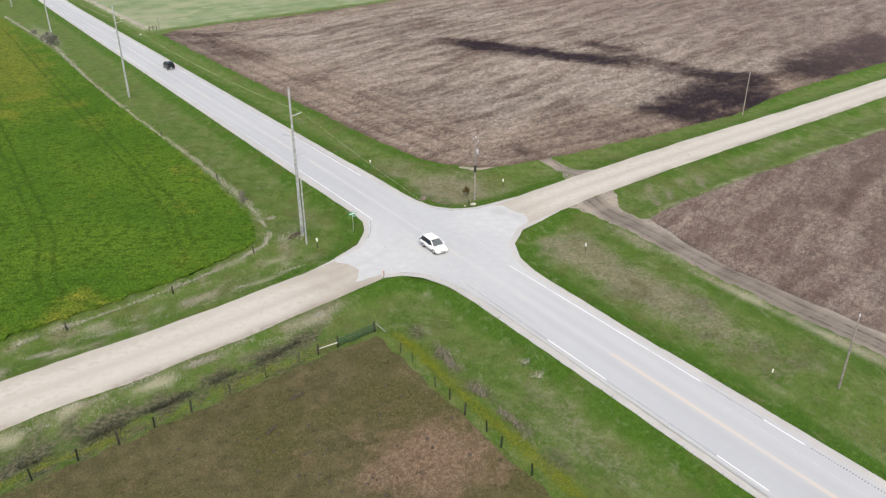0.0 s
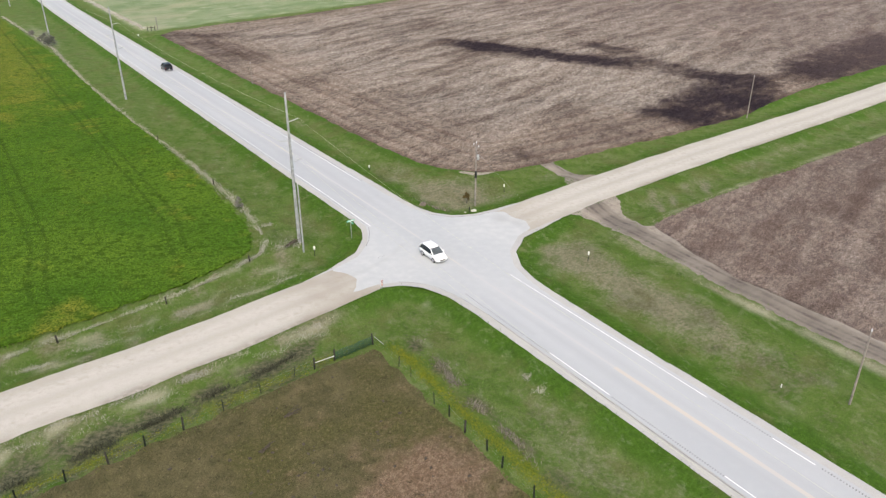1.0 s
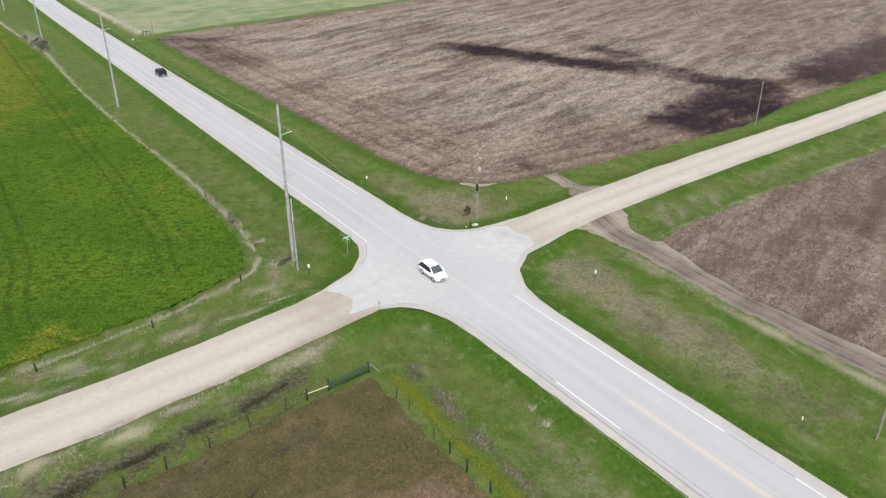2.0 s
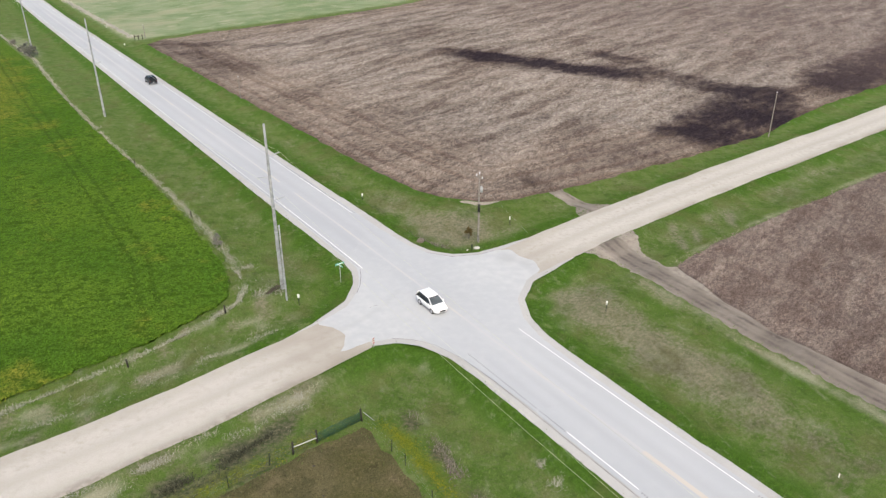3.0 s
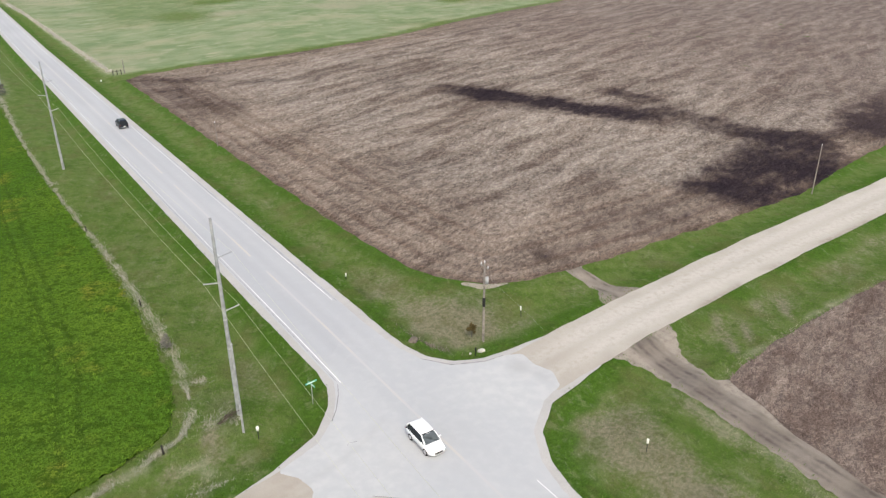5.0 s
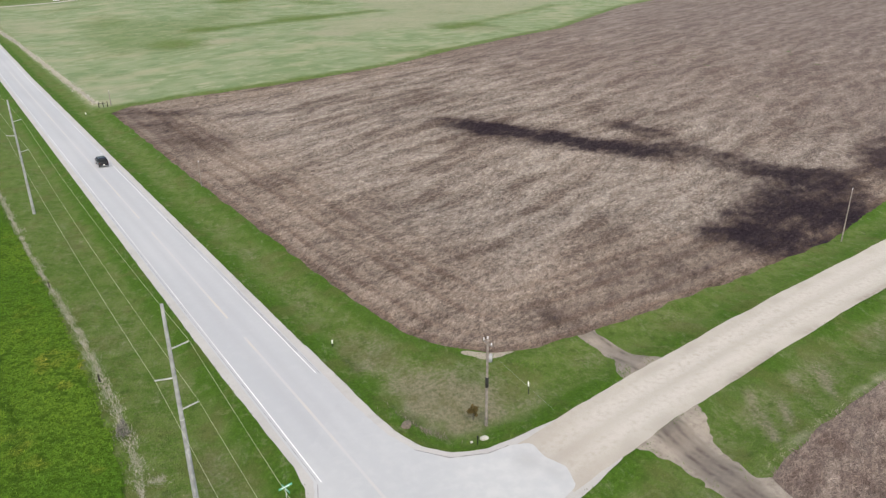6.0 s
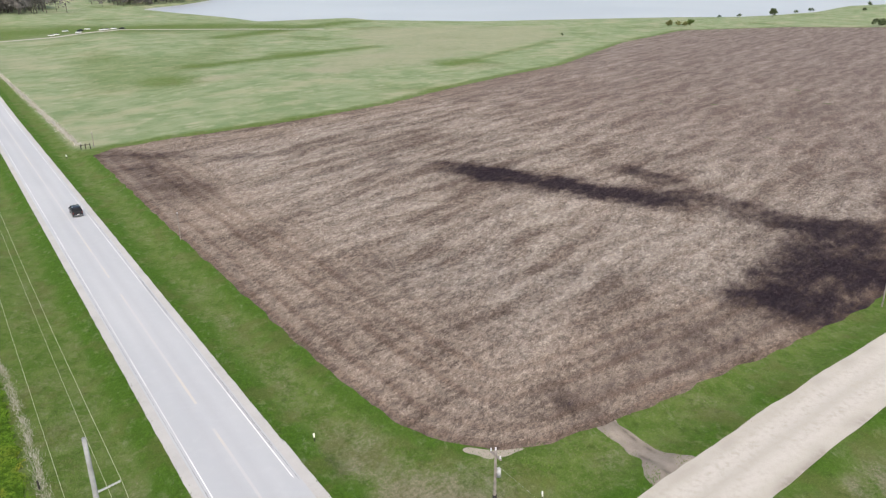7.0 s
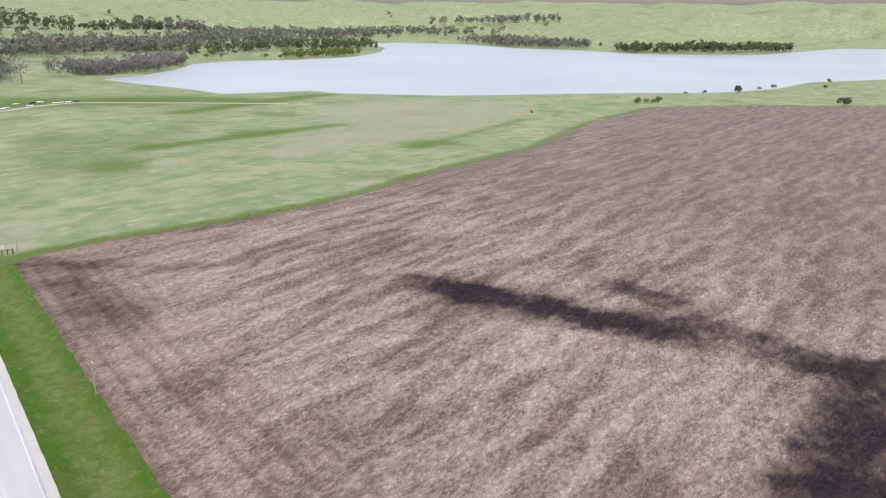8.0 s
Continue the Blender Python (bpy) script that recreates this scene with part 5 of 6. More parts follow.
_k = (rough(_xx * 0.5, _yy * 1.4, 3.0, 31) + _g.normal(0, 0.25, len(_xx)) > 0.40) & (np.abs(_yy - gravel_y(_xx)) > 4.2) & (inside(_xx, _yy, CROP) < 0.3)
tussocks = stalks(on_ground(_xx[_k], _yy[_k]), 0.24, 0.035, M_STRAW_PALE, "dry_weeds", 28)
tagged(tussocks, "bleached tussocks of dead grass beside the gravel road", "weeds", kind="stuff")
dead_clump(-8.1, -25.6, 0.9, 1, "bleached dead grass clump on the roadside verge")
dead_clump(-7.7, -23.2, 0.6, 2, "small bleached grass clump on the roadside verge")
dead_clump(-21.2, -3.8, 0.8, 3, "bleached dead grass clump beside the gravel road")
dead_clump(-16.8, 17.0, 1.0, 4, "bleached dead grass clump in the field corner")
dead_clump(-15.4, 24.6, 0.9, 5, "bleached dead grass clump at the crop edge")


def verge(x, y):
    gap = np.minimum(road_gap(x, y), -inside(x, y, CROSSING))
    loose = _g.normal(0, 0.3, len(x))
    return (gap > 0.02 + 0.5 * loose) & (inside(x, y, PLOUGHED) < loose) & (inside(x, y, CROP) < 1.1) & (inside(x, y, STUBBLE_EAST) < loose) & (inside(x, y, PADDOCK) < 0.2 + 2 * loose) & (track_within(x, y) < _g.uniform(-0.5, 1.0, len(x))) & (along(x, y, DRIVE) > 1.35 + 1.4 * loose)


def blades(name, label, category, x, y, z, length, width, m, lean, tints, seed, flat=0.0, turn=None, loose=6.3):
    """Uncounted thin blades or stalks, a narrow leaf each, tinted like the land they stand on."""
    rng = np.random.RandomState(seed)
    n = len(x)
    a = rng.uniform(0, 6.283, n) if turn is None else radians(turn) + rng.normal(0, loose, n)
    s = length * rng.uniform(0.5, 1.5, n)
    w = width * rng.uniform(0.6, 1.4, n)
    tip = np.c_[np.cos(a) * lean * s, np.sin(a) * lean * s, s * np.sqrt(max(0.0, 1 - lean * lean)) * rng.uniform(0.6, 1.2, n)]
    side = np.c_[-np.sin(a) * w, np.cos(a) * w, flat * w]
    p = np.c_[x, y, z]
    verts = np.stack([p - side * 0.5, p + side * 0.5, p + tip + side * 0.3, p + tip * 0.9 - side * 0.3], 1).reshape(-1, 3)
    corners = {k: np.repeat(four(v), 4, axis=0) for k, v in tints.items()}
    ob = sheet(name, verts.tolist(), np.arange(4 * n).reshape(-1, 4).tolist(), m, corners, flat=True)
    return tagged(ob, label, category, kind="stuff")


def fading(x, y, cx, cy, reach):
    return _g.uniform(0, 1, len(x)) < np.exp(-(np.hypot(x - cx, y - cy) / reach) ** 2)


_x1, _y1 = scatter(1500000, (-70, -62), (110, 190), lambda x, y: fading(x, y, 5, 15, 75))
_k = verge(_x1, _y1)
_x1, _y1 = _x1[_k], _y1[_k]
_t1, _t2 = veg_tints(_x1, _y1)
blades("grass_blades", "green and straw-coloured grass on the verges", "grass", _x1, _y1, ground_z(_x1, _y1) - 0.02, 0.22, 0.05, grass_material(True), 0.75, {"veg": _t1, "veg2": _t2}, 12, 0.3)
_x1, _y1 = scatter(500000, (-75, 0), (-16, 170), lambda x, y: fading(x, y, -25, 40, 75))
_c = crop_tint(_x1, _y1)
_k = (inside(_x1, _y1, CROP) > 0.5 + 0.4 * rough(_x1, _y1, 3, 5)) & (_c[1] < _g.uniform(0.5, 1.7, len(_x1)))
_x1, _y1 = _x1[_k], _y1[_k]
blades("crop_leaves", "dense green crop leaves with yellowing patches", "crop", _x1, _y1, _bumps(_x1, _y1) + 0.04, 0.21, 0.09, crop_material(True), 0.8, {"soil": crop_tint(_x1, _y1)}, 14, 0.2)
_x1, _y1 = scatter(720000, (14, 22), (190, 230), lambda x, y: fading(x, y, 35, 45, 95))
_k = inside(_x1, _y1, PLOUGHED) > 0.3
_x1, _y1 = _x1[_k], _y1[_k]
blades("corn_stubble", "pale broken corn stalks strewn on ploughed soil", "crop stubble", _x1, _y1, sheet_z(_x1, _y1) + 0.06, 0.50, 0.085, ploughed_material(True), 0.985, {"soil": plough_tint(_x1, _y1)}, 15, 0.25, 17, 0.8)
_x1, _y1 = scatter(330000, (20, 25), (330, 300), lambda x, y: fading(x, y, 120, 120, 130))
_k = (inside(_x1, _y1, PLOUGHED) > 1.5) & (np.hypot(_x1 - 20, _y1 - 20) > 60)
_x1, _y1 = _x1[_k], _y1[_k]
blades("corn_stubble", "pale broken corn stalks lying in heaps on ploughed soil", "crop stubble", _x1, _y1, sheet_z(_x1, _y1) + 0.06, 0.85, 0.17, ploughed_material(True), 0.98, {"soil": plough_tint(_x1, _y1)}, 19, 0.3, 17, 0.8)
_x1, _y1 = scatter(260000, (25, -75), (110, 3), lambda x, y: fading(x, y, 30, -12, 50))
_k = inside(_x1, _y1, STUBBLE_EAST) > 0.2
_x1, _y1 = _x1[_k], _y1[_k]
blades("corn_stubble", "pale broken corn stalks strewn on ploughed soil", "crop stubble", _x1, _y1, sheet_z(_x1, _y1) + 0.06, 0.60, 0.10, ploughed_material(True), 0.985, {"soil": east_tint(_x1, _y1)}, 16, 0.25, 17, 0.8)
_x1, _y1 = scatter(125000, (-75, -75), (-18, -11), lambda x, y: inside(x, y, PADDOCK) > 0.1)
blades("pasture_grass", "short brownish grazed grass", "grass", _x1, _y1, ground_z(_x1, _y1) + 0.05, 0.20, 0.06, pasture_material(True), 0.8, {"soil": pasture_tint(_x1, _y1)}, 17, 0.3)


# ---- pasture fence ----
M_NET = plain("green_netting", (0.012, 0.062, 0.042), 0.8, 0, 0.2, 6)
FENCE_A = [(-17.8, -10.1), (-22.4, -10.6), (-24.7, -10.85), (-26.9, -11.1), (-30.6, -11.8), (-34.4, -12.5), (-38.2, -13.1), (-41.6, -13.7), (-44.7, -14.3), (-48.0, -14.6), (-51.5, -15.2)]
FENCE_B = [(-17.8, -10.1), (-17.7, -15.3), (-17.6, -17.4), (-18.0, -22.2), (-17.9, -24.5), (-18.0, -27.1), (-17.8, -30.1), (-18.0, -32.4), (-18.0, -36.5), (-18.1, -41), (-18.1, -46)]


def post_mesh(h, wood):
    bm = bmesh.new()
    if wood:
        tube(bm, (0, 0, -0.3), (0.02, 0, h), 0.095, 0.085, 9)
    else:
        box(bm, (-0.07, -0.02, -0.3), (0.07, 0.02, h))
        box(bm, (-0.006, 0.006, -0.3), (0.006, 0.04, h))
        for k in range(6):
            box(bm, (-0.012, -0.018, 0.25 + k * 0.15), (0.012, -0.006, 0.29 + k * 0.15))
    return bm


fence = base("pasture_fence", -17.8, -10.1, gz(-17.8, -10.1))
_m_wood = plain("dark_fence_wood", (0.035, 0.032, 0.027), 0.9, 0, 0.3, 4)
for _i, (_px, _py) in enumerate(FENCE_A + FENCE_B[1:]):
    _wood = _i in (0, 1, 2, 6, 8, 15)
    _me = part("fence_post", post_mesh(1.32 if _wood else 1.25, _wood), _m_wood if _wood else M_DARK_POST, fence)
    _me.location = (_px + 17.8, _py + 10.1, gz(_px, _py) - gz(-17.8, -10.1))
    _me.rotation_euler = (radians(_i * 37 % 7 - 3), radians(_i * 53 % 7 - 3), radians(_i * 20))
for _line in (FENCE_A, FENCE_B):
    for _h in (0.35, 0.7, 1.05):
        _bm = bmesh.new()
        for (ax, ay), (bx, by) in zip(_line, _line[1:]):
            tube(_bm, (ax + 17.8, ay + 10.1, gz(ax, ay) - gz(-17.8, -10.1) + _h), (bx + 17.8, by + 10.1, gz(bx, by) - gz(-17.8, -10.1) + _h), 0.002, 0.002, 4, False)
        part("fence_wire", _bm, M_STEEL, fence, "thin rusty fence wire")
_bm = bmesh.new()
for _k in range(56):
    _f = _k / 55
    tube(_bm, (-4.6 * _f, -0.5 * _f + 0.05, 0.05), (-4.6 * _f, -0.5 * _f + 0.05, 1.08 - 0.1 * math.sin(_f * 9) ** 2), 0.013, 0.013, 4)
for _k in range(13):
    tube(_bm, (0, 0.05, 0.08 + _k * 0.08), (-4.6, -0.45, 0.08 + _k * 0.08), 0.012, 0.012, 4)
part("netting", _bm, M_NET, fence, "dark green plastic netting")
_bm = bmesh.new()
box(_bm, (-6.8, -0.70, 0.72), (-4.7, -0.66, 0.80), Matrix.Shear("XZ", 4, (0, 0)))
part("rail", _bm, plain("weathered_white_board", (0.52, 0.52, 0.50), 0.7, 0, 0.15, 4), fence, "white board rail")
_bm = bmesh.new()
tube(_bm, (0.15, -0.05, 1.0), (0.95, -0.75, 0.05), 0.026, 0.026, 8)
part("brace", _bm, M_STEEL, fence, "leaning pale brace pipe")
tagged(fence, "dark post and wire pasture fence with green netting", "fence")


M_DEADWOOD = plain("dark_deadwood", (0.075, 0.062, 0.048), 0.95, 0, 0.3, 5)


def branch(x, y, seed, label, turn=0.2):
    rng = np.random.RandomState(seed)
    bm = bmesh.new()
    for k in range(6):
        a = rng.uniform(-0.32, 0.32) + turn
        s = rng.uniform(0.8, 1.9)
        p = Vector((rng.uniform(-0.2, 0.2), rng.uniform(-0.2, 0.2), 0.06))
        q = p + Vector((math.cos(a) * s, math.sin(a) * s, rng.uniform(0.05, 0.6)))
        tube(bm, p, q, 0.045, 0.018, 5)
        for _ in range(2):
            b = a + rng.uniform(-0.8, 0.8)
            c = p.lerp(q, rng.uniform(0.4, 0.9))
            tube(bm, c, c + Vector((math.cos(b) * 0.5, math.sin(b) * 0.5, rng.uniform(0.0, 0.25))), 0.014, 0.006, 4)
    ob = part("fallen_branch", bm, M_DEADWOOD)
    ob.matrix_world = pose(x, y, gz(x, y) + 0.14)
    return tagged(ob, label, "branch")


_bm = bmesh.new()
for _k in range(70):
    _px, _py = _g.normal(-29, 6), _g.normal(-25, 5)
    if inside(np.array([_px]), np.array([_py]), PADDOCK)[0] < 0.8:
        continue
    _r = _g.uniform(0.07, 0.2)
    bmesh.ops.create_icosphere(_bm, subdivisions=1, radius=_r, matrix=pose(_px, _py, gz(_px, _py) + 0.08, 0, 0, _g.uniform(0, 180)) @ Matrix.Diagonal((1.2, 0.8, 0.5, 1)))
tagged(part("soil_clods", _bm, M_DEADWOOD), "dark clods of soil scattered on the pasture", "soil clods", kind="stuff")
branch(-30.2, -16.8, 1, "dark fallen branch lying on the brown pasture")
branch(-33.8, -20.2, 2, "thin fallen branch lying on the brown pasture")
branch(-16.2, 16.4, 3, "grey dead branch in the weeds by the pole")
branch(-15.4, 17.0, 5, "grey dead branch in the weeds by the pole")

# old fence posts of the crop edge
for _px, _py in ((-21.6, 15.2), (-33.2, 10.6), (-45.0, 8.5), (-16.4, 45), (-17.2, 75)):
    _p = part("fence_post", post_mesh(1.0, True), _m_wood)
    _p.matrix_world = pose(_px, _py, gz(_px, _py), 3, -4, 0)
    tagged(_p, "short dark wooden fence post in dead weeds", "fence post", "old fence posts of the crop")

# culvert head and timber gate brace at the field corner
brace = base("gate_brace", 15.2, 207.0, gz(15.2, 207.0))
for _k in (-1.2, 0.0, 1.2):
    _bm = bmesh.new()
    tube(_bm, (_k, 0, -0.3), (_k, 0, 1.5), 0.12, 0.11, 8)
    part("post", _bm, _m_wood, brace)
_bm = bmesh.new()
tube(_bm, (-1.2, 0, 1.1), (1.2, 0, 1.1), 0.08, 0.08, 8)
part("rail", _bm, _m_wood, brace)
tagged(brace, "dark timber fence brace at the meadow corner", "fence brace")
small_pole(17.6, 208.5, 4.2)


# ---- cars ----
M_PAINT_BLACK = plain("black_car_paint", (0.012, 0.013, 0.016), 0.18, 0, 0.1, 2)
M_PAINT_WHITE = plain("white_car_paint", (0.80, 0.80, 0.80), 0.25, 0, 0.03, 2)
M_GLASS = plain("tinted_glass", (0.02, 0.024, 0.028), 0.06, 0, 0.1, 2)
M_SCREEN = plain("windscreen_glass", (0.19, 0.22, 0.235), 0.06, 0, 0.1, 2)
M_TYRE = plain("tyre_rubber", (0.022, 0.022, 0.023), 0.85, 0, 0.2, 8)
M_RIM = plain("alloy_rim", (0.55, 0.55, 0.56), 0.3, 0.7, 0.1, 8)
M_CHROME = plain("bright_trim", (0.62, 0.62, 0.63), 0.2, 0.9, 0.05, 8)
M_LAMP = plain("clear_headlamp", (0.70, 0.72, 0.74), 0.12, 0, 0.05, 8)
M_TAIL = plain("red_tail_lamp", (0.20, 0.015, 0.015), 0.2, 0, 0.1, 8)


def loft(sections, sharp=False):
    """A skin over rings of (y, points of one half from bottom centre to top centre)."""
    bm = bmesh.new()
    rings = []
    for y, half in sections:
        ring = [bm.verts.new((x, y, z)) for x, z in half] + [bm.verts.new((-x, y, z)) for x, z in half[::-1] if x > 1e-4]
        rings.append(ring)
    for a, b in zip(rings, rings[1:]):
        for i in range(len(a)):
            j = (i + 1) % len(a)
            f = bm.faces.new((a[i], a[j], b[j], b[i]))
            f.smooth = not sharp
    for ring, flip in ((rings[0], False), (rings[-1], True)):
        bm.faces.new(ring[::-1] if flip else ring)
    bmesh.ops.recalc_face_normals(bm, faces=bm.faces)
    return bm


def body_ring(w, z0, z1, tuck=0.06):
    m = (z0 + z1) / 2
    return [(0.0001, z0), (w * 0.82, z0), (w * 0.97, z0 + 0.07), (w, m), (w * 0.985, z1 - 0.10), (w * 0.93, z1 - 0.02), (w * 0.86, z1), (0.0001, z1 + 0.025)]


def car(x, y, turn, paint, length, width, height, belt, bonnet, stations, roof, label, rack=False):
    """stations: how far back from the nose screen foot, roof front, roof rear and rear glass foot lie."""
    z = float(land(x, y)) + 0.056
    ob = base("car", x, y, z, turn)
    L, w = length / 2, width / 2
    s0, s1, s2, s3 = (L - s for s in stations)
    rings = []
    drop = 0.0 if rack else 0.07
    for yy, ww, z0, zt in ((L, 0.58, 0.44, bonnet - 0.36 - drop), (L - 0.05, 0.74, 0.36, bonnet - 0.26 - drop), (L - 0.16, 0.87, 0.32, bonnet - 0.16 - drop), (L - 0.36, 0.95, 0.28, bonnet - 0.08 - 0.5 * drop), (L - 0.8, 1.0, 0.28, bonnet),
                           (s0 + 0.05, 1.0, 0.28, bonnet + 0.09), (s0 - 0.25, 1.0, 0.28, belt), (0, 1.0, 0.28, belt), (s2, 1.0, 0.28, belt + 0.01), (-L + 0.38, 0.985, 0.30, belt), (-L + 0.14, 0.93, 0.34, belt - 0.04),
                           (-L + 0.04, 0.86, 0.38, belt - 0.12), (-L, 0.76, 0.46, belt - 0.24)):
        rings.append((yy, body_ring(w * ww, z0, zt)))
    part("body", loft(rings), paint, ob)
    # side and rear glass, a tapering band under the roof
    lift = height - 0.07
    glass = []
    for yy, zt, k in ((s0 - 0.02, belt - 0.02, 0.90), (s1, lift, 0.74), ((s1 + s2) / 2, lift + 0.01, 0.765), (s2, lift - 0.02, 0.74), (s3, belt + 0.02, 0.88)):
        glass.append((yy, [(0.0001, belt - 0.08), (w * 0.955, belt - 0.08), (w * (0.94 if zt > belt + 0.1 else k), belt + 0.0), (w * k, zt), (w * k * 0.8, zt + 0.005), (0.0001, zt + 0.01)]))
    part("side_glass", loft(glass), M_GLASS, ob, "dark tinted windows")
    top = []
    for yy, zt, k in ((s1 + 0.10, lift - 0.06, 0.74), (s1 - 0.1, lift + 0.02, 0.775), ((s1 + s2) / 2, lift + 0.07, 0.80), (s2 + 0.1, lift + 0.05, 0.785), (s2 - 0.10, lift - 0.04, 0.75)):
        top.append((yy, [(0.0001, zt - 0.05), (w * k, zt - 0.05), (w * k * 0.99, zt - 0.015), (w * k * 0.90, zt), (0.0001, zt + 0.02)]))
    part("roof", loft(top), roof, ob)
    # screen and hatch glass lie a little proud of the band
    for name, ya, za, ka, yb, zb, kb, out in (("windscreen", s0 + 0.0, belt + 0.0, 0.84, s1 + 0.06, lift - 0.03, 0.68, 1), ("rear_window", s3 + 0.0, belt + 0.12, 0.78, s2 - 0.06, lift - 0.06, 0.68, -1)):
        bm = bmesh.new()
        v = [bm.verts.new(p) for p in ((-w * ka, ya + 0.04 * out, za + 0.03), (w * ka, ya + 0.04 * out, za + 0.03), (w * kb, yb + 0.04 * out, zb + 0.03), (-w * kb, yb + 0.04 * out, zb + 0.03))]
        f = bm.faces.new(v)
        bmesh.ops.solidify(bm, geom=[f], thickness=0.02)
        part(name, bm, M_SCREEN if out > 0 else M_GLASS, ob)
    # pillars between the side windows
    for k, yy in enumerate((s1 - 0.95, s2 + 0.75)):
        for s in (-1, 1):
            bm = bmesh.new()
            tube(bm, (s * w * 0.945, yy + 0.06, belt), (s * w * 0.765, yy, lift), 0.055, 0.05, 6)
            part("pillar", bm, M_PAINT_BLACK, ob)
    for s in (-1, 1):
        for ya, za, ka, yb, zb, kb in ((s0 + 0.02, belt - 0.02, 0.91, s1 + 0.02, lift - 0.02, 0.735), (s3, belt + 0.0, 0.90, s2 - 0.02, lift - 0.02, 0.735)):
            bm = bmesh.new()
            tube(bm, (s * w * ka, ya, za), (s * w * kb, yb, zb), 0.075, 0.065, 8)
            part("pillar", bm, paint, ob)
    for sx in (-1, 1):
        for yy in (L - 0.93, -L + 0.98):
            bm = bmesh.new()
            tube(bm, (sx * (w - 0.23), yy, 0.34), (sx * (w + 0.005), yy, 0.34), 0.345, 0.345, 20)
            wheel = part("wheel", bm, M_TYRE, ob)
            bm = bmesh.new()
            tube(bm, (sx * (w - 0.02), yy, 0.34), (sx * (w + 0.014), yy, 0.34), 0.235, 0.22, 16)
            rim = part("rim", bm, M_RIM, wheel)
        bm = bmesh.new()
        box(bm, (sx * w * 0.72 - 0.15, L - 0.34, bonnet - 0.29 - drop), (sx * w * 0.72 + 0.15, L - 0.09, bonnet - 0.15 - drop))
        bmesh.ops.bevel(bm, geom=bm.edges[:], offset=0.03, segments=2, affect="EDGES")
        part("headlamp", bm, M_LAMP, ob)
        bm = bmesh.new()
        box(bm, (sx * w * 0.86 - 0.06, -L + 0.03, belt - 0.30), (sx * w * 0.86 + 0.06, -L + 0.16, belt - 0.06))
        bmesh.ops.bevel(bm, geom=bm.edges[:], offset=0.02, segments=2, affect="EDGES")
        part("tail_lamp", bm, M_TAIL, ob)
        bm = bmesh.new()
        box(bm, (sx * (w + 0.10) - 0.11, s0 - 0.42, belt - 0.01), (sx * (w + 0.10) + 0.11, s0 - 0.30, belt + 0.16))
        bmesh.ops.bevel(bm, geom=bm.edges[:], offset=0.03, segments=2, affect="EDGES")
        part("wing_mirror", bm, paint, ob)
        for yy in (s1 - 0.75, s2 + 0.45):
            bm = bmesh.new()
            box(bm, (sx * (w - 0.015) - 0.018, yy - 0.12, belt - 0.17), (sx * (w - 0.015) + 0.018, yy + 0.10, belt - 0.13))
            part("door_handle", bm, M_CHROME if rack else paint, ob)
        if rack:
            bm = bmesh.new()
            tube(bm, (sx * w * 0.66, s1 - 0.25, lift + 0.13), (sx * w * 0.66, s2 + 0.2, lift + 0.13), 0.022, 0.022, 6)
            for yy in (s1 - 0.3, (s1 + s2) / 2, s2 + 0.25):
                tube(bm, (sx * w * 0.66, yy, lift + 0.03), (sx * w * 0.66, yy, lift + 0.13), 0.02, 0.02, 6)
            part("roof_rail", bm, M_CHROME, ob)
    for lo, hi in (((-w * 0.66, L - 0.14, 0.36), (w * 0.66, L + 0.02, 0.50)), ((-w * 0.78, -L - 0.03, 0.40), (w * 0.78, -L + 0.12, 0.58))):
        bm = bmesh.new()
        box(bm, lo, hi)
        bmesh.ops.bevel(bm, geom=bm.edges[:], offset=0.04, segments=2, affect="EDGES")
        part("bumper", bm, M_CHROME if rack else paint, ob)
    bm = bmesh.new()
    box(bm, (-w * 0.42, L - 0.08, 0.52), (w * 0.42, L + 0.008, 0.60))
    part("grille", bm, M_BLACK, ob)
    bm = bmesh.new()
    box(bm, (-0.16, -L - 0.075, 0.62), (0.16, -L - 0.0, 0.76))
    part("plate_bar", bm, M_MARK_WHITE, ob)
    return tagged(ob, label, "car")


car(1.85, 139.0, 0.0, M_PAINT_BLACK, 5.1, 1.98, 1.86, 1.18, 1.08, (1.35, 1.95, 4.55, 5.0), M_PAINT_BLACK, "black boxy sport utility car with a roof rack on the road", True)
car(-1.6, 3.6, 180.0, M_PAINT_WHITE, 4.4, 1.78, 1.58, 0.97, 0.90, (1.02, 1.85, 3.90, 4.28), M_PAINT_WHITE, "white estate car with dark side windows on the road")


# ---- far meadow road and parked cars ----
def far_road(x, y):
    return 3.0 - along(x, y, [(-60, 600), (31, 616), (63, 614), (118, 648), (190, 602), (250, 560)])


meadow_road = patch("meadow_road", far_road, np.arange(-60, 255, 2.5), np.arange(555, 660, 1.2), 0.25, M_GRAVEL, lambda x, y: (0.5 + 0 * x, 0 * x, 0 * x), height=lambda x, y: ground_z(x, y))
tagged(meadow_road, "pale distant gravel lane through the meadow", "road", kind="structure")


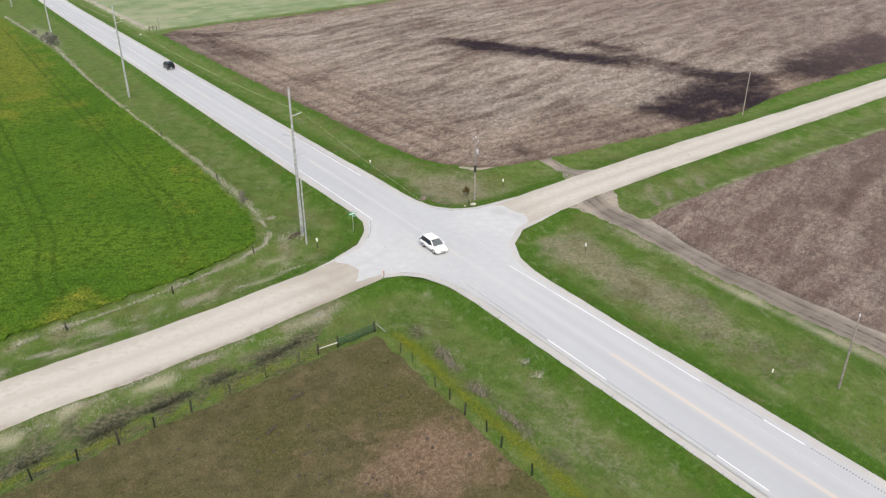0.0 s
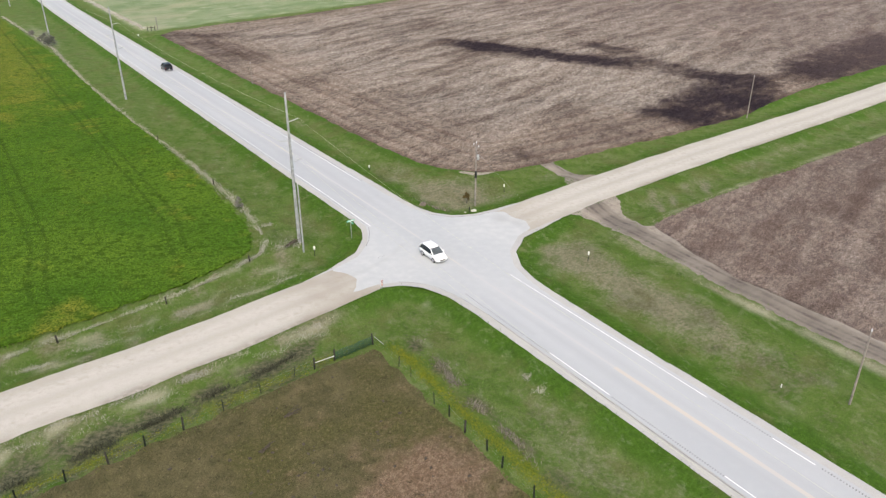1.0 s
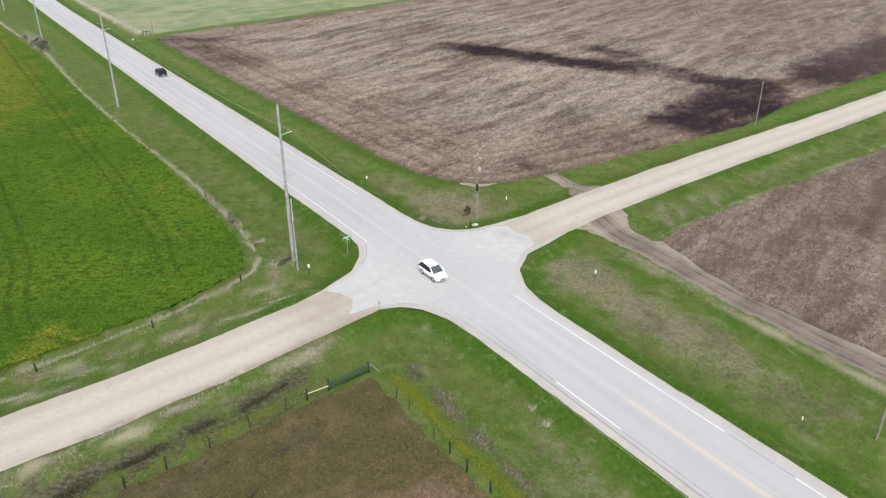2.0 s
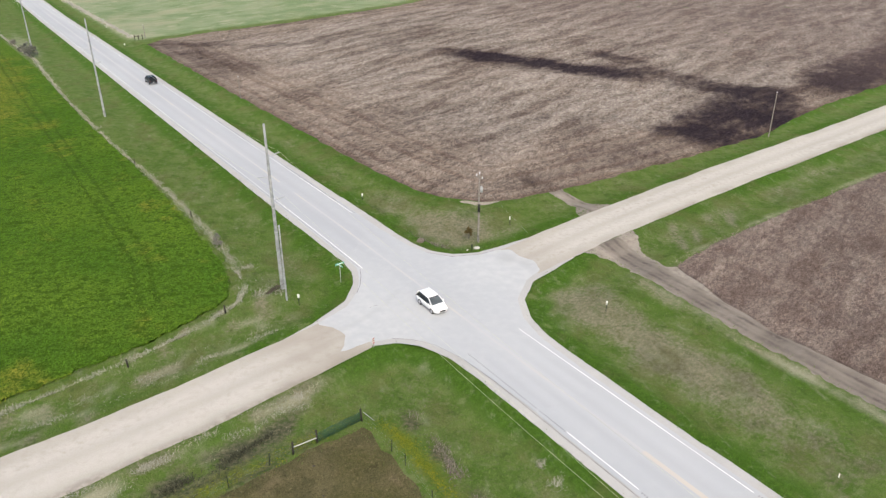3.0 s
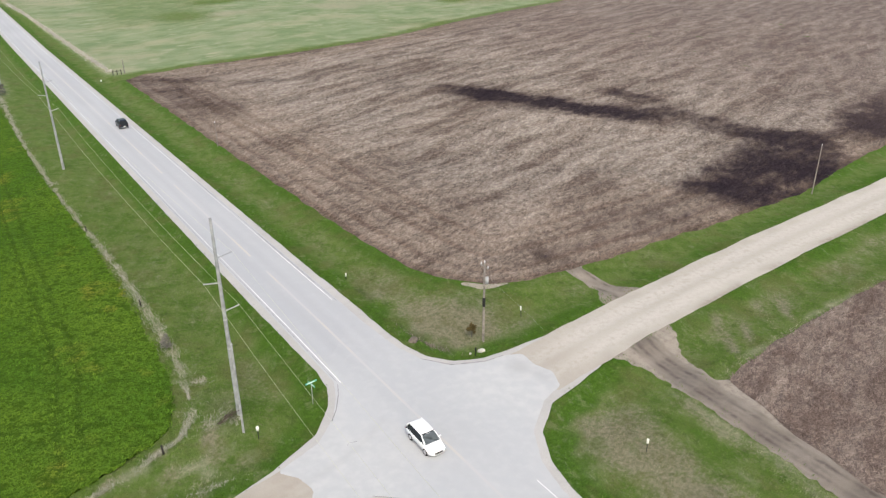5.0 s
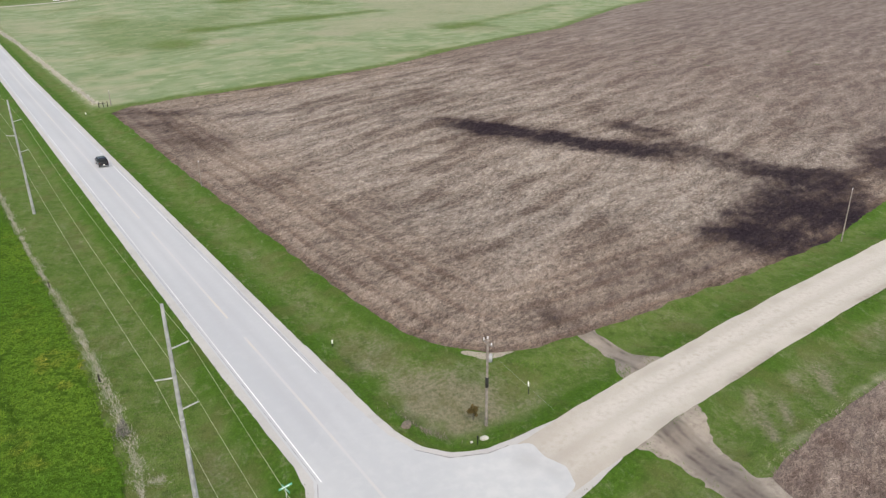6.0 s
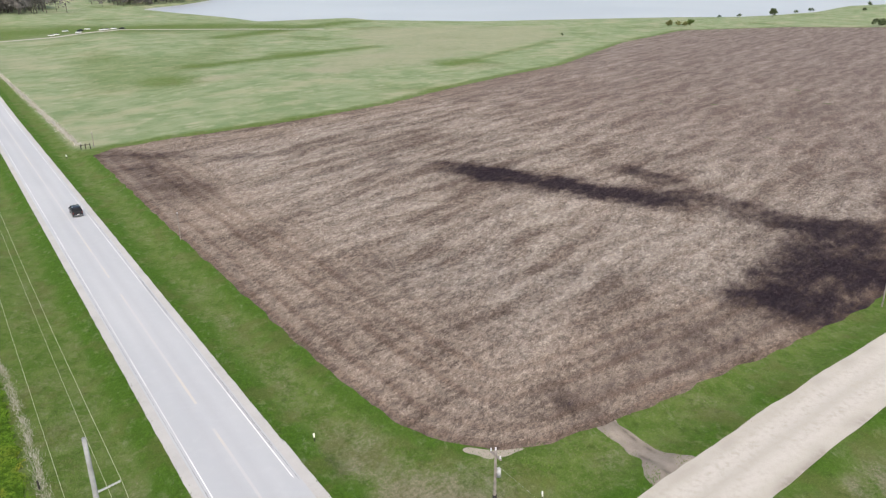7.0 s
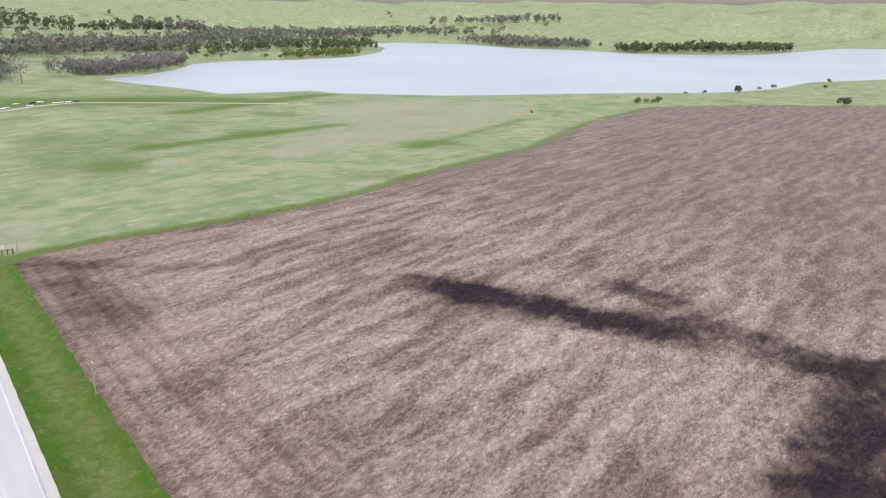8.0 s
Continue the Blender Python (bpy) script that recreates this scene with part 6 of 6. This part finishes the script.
def parked(x, y, turn, paint, label):
    ob = base("parked_car", x, y, gz(x, y) + 0.3, turn)
    rings = [(yy, body_ring(0.9 * ww, 0.35, zt)) for yy, ww, zt in ((2.2, 0.85, 0.75), (1.9, 1, 0.9), (0.9, 1, 1.0), (-1.9, 1, 1.0), (-2.2, 0.9, 0.8))]
    part("body", loft(rings), paint, ob)
    glass = [(yy, [(0.0001, 0.95), (0.8, 0.95), (k, zt), (0.0001, zt + 0.02)]) for yy, zt, k in ((1.0, 1.0, 0.75), (0.3, 1.48, 0.62), (-1.3, 1.48, 0.62), (-1.9, 1.0, 0.75))]
    part("cabin", loft(glass), M_GLASS, ob)
    for sx in (-0.85, 0.7):
        for yy in (1.4, -1.4):
            bm = bmesh.new()
            tube(bm, (sx, yy, 0.3), (sx + 0.2, yy, 0.3), 0.32, 0.32, 10)
            part("wheel", bm, M_TYRE, ob)
    return tagged(ob, label, "car", "cars parked on the meadow")


for _k, (_px, _py) in enumerate(((64, 626), (68, 630), (84, 633), (88, 650), (103, 646), (107, 649), (113, 652), (119, 651), (78, 655), (95, 660))):
    parked(_px, _py, 60 + 25 * (_k % 3), M_PAINT_BLACK if _k in (7, 3) else M_PAINT_WHITE, "distant white car parked on the meadow" if _k not in (7, 3) else "distant dark car parked on the meadow")

# ---- distant trees ----
M_TWIG_WOOD = leaf_material("leafless_wood", (0.125, 0.12, 0.118), (0.21, 0.20, 0.195))


def wood(name, label, line, n_trees, spread, hgt, m, seed, leaf=1.6, per=90):
    """A belt of uncounted far trees: trunks and crowns of many small leaves."""
    rng = np.random.RandomState(seed)
    pts, bm = [], bmesh.new()
    segs = [(a, b) for a, b in zip(line, line[1:])]
    for k in range(n_trees):
        a, b = segs[rng.randint(len(segs))]
        f = rng.uniform(0, 1)
        x, y = a[0] + f * (b[0] - a[0]) + rng.normal(0, spread), a[1] + f * (b[1] - a[1]) + rng.normal(0, spread)
        if float(inside(np.array([x]), np.array([y]), LAKE)[0]) > -8:
            continue
        z, h = gz(x, y), hgt * rng.uniform(0.6, 1.25)
        tube(bm, (x, y, z - 0.5), (x, y, z + h * 0.7), h * 0.014, h * 0.006, 5, False)
        c = crown_points(rng, per, h * 0.42, h, h * 0.08)
        pts.append(c + (x, y, z))
    crowns = leaf_cloud(np.concatenate(pts), leaf, m, name, seed=seed)
    trunks = part("trunks", bm, M_BARK, crowns)
    return tagged(crowns, label, "woodland", kind="stuff")


wood("woodland", "grey leafless woodland beyond the meadow", [(10, 815), (52, 862), (68, 930), (66, 1020)], 270, 20, 25, M_TWIG_WOOD, 31, 1.3, 210)
wood("woodland", "grey leafless woodland at the end of the lake", [(160, 1010), (235, 1000), (300, 1085), (360, 1185)], 210, 18, 15, M_TWIG_WOOD, 32, 1.3, 190)
wood("woodland", "dark woodland on the far hillside", [(-100, 1150), (150, 1300), (330, 1420), (420, 1430)], 330, 30, 19, M_TWIG_FAR, 33, 2.0, 120)
wood("woodland", "fresh green trees on the far lake shore", [(560, 1235), (660, 1265), (740, 1315)], 90, 13, 12, M_LEAF, 34, 2.0)
wood("woodland", "distant hazy woodland across the lake", [(500, 1650), (900, 2000), (1300, 2150), (1800, 1900)], 420, 55, 24, M_TWIG_FAR, 35, 3.8, 60)
wood("woodland", "dark green trees on the far lake shore", [(1250, 1180), (1330, 1080), (1480, 1010), (1700, 980)], 240, 26, 17, M_LEAF_DARK, 36, 2.8, 70)
wood("woodland", "grey leafless woodland across the lake", [(1330, 1330), (1300, 1500), (1400, 1750)], 260, 40, 18, M_TWIG_FAR, 37, 3.0, 60)

wood("woodland", "hazy leafless woodland on the slope behind the lake", [(-200, 1180), (60, 1260), (260, 1400), (480, 1500), (760, 1620)], 420, 60, 20, M_TWIG_FAR, 39, 3.0, 60)
wood("woodland", "dark green woodland along the far shore", [(420, 1330), (620, 1400), (800, 1480), (930, 1640)], 200, 30, 17, M_LEAF_DARK, 40, 2.8, 60)
wood("woodland", "dark wooded slope beyond the lake", [(-250, 1500), (150, 1650), (520, 1800)], 260, 60, 22, M_LEAF_DARK, 38, 3.0, 80)
make_tree("tree", 430, 1245, 10, 4.5, M_LEAF, "fresh green tree on the far lake shore", "tree", "lake shore trees", 200, 41)
make_tree("tree", 452, 1240, 12, 4, M_TWIG_WOOD, "leafless grey tree on the far lake shore", "tree", "lake shore trees", 200, 42)
make_tree("tree", 520, 1225, 9, 6, M_LEAF, "fresh green tree on the far lake shore", "tree", "lake shore trees", 220, 43)
make_tree("tree", 548, 1222, 8, 5, M_LEAF, "fresh green tree on the far lake shore", "tree", "lake shore trees", 220, 44)
make_tree("tree", 652, 434, 7.5, 4.6, M_LEAF_DARK, "round dark green tree near the lake", "tree", "", 420, 45)
for _k, (_px, _py, _h) in enumerate(((640, 462, 3.0), (622, 470, 2.2), (735, 464, 3), (770, 470, 3.5), (790, 425, 3), (612, 312, 6), (628, 318, 5), (880, 470, 4))):
    make_tree("bush", _px, _py, _h, _h * 0.9, M_LEAF_DARK, "low dark green bush on the lakeside meadow", "bush", "lakeside bushes", 160, 50 + _k, None, 0.1)
for _k, (_px, _py, _h) in enumerate(((494, 419, 4.0), (500, 415, 3.2), (508, 409, 4.2), (503, 411, 3.0))):
    make_tree("bush", _px, _py, _h, _h * 0.95, M_LEAF_YELLOW if _k != 2 else M_LEAF, "yellow-green bush at the corner of the field", "bush", "field corner bushes", 200, 60 + _k, None, 0.1)
make_tree("bush", 358.5, 396.5, 2.2, 1.4, M_LEAF_DARK, "small dark bush standing alone in the meadow", "bush", "", 160, 70, None, 0.1)
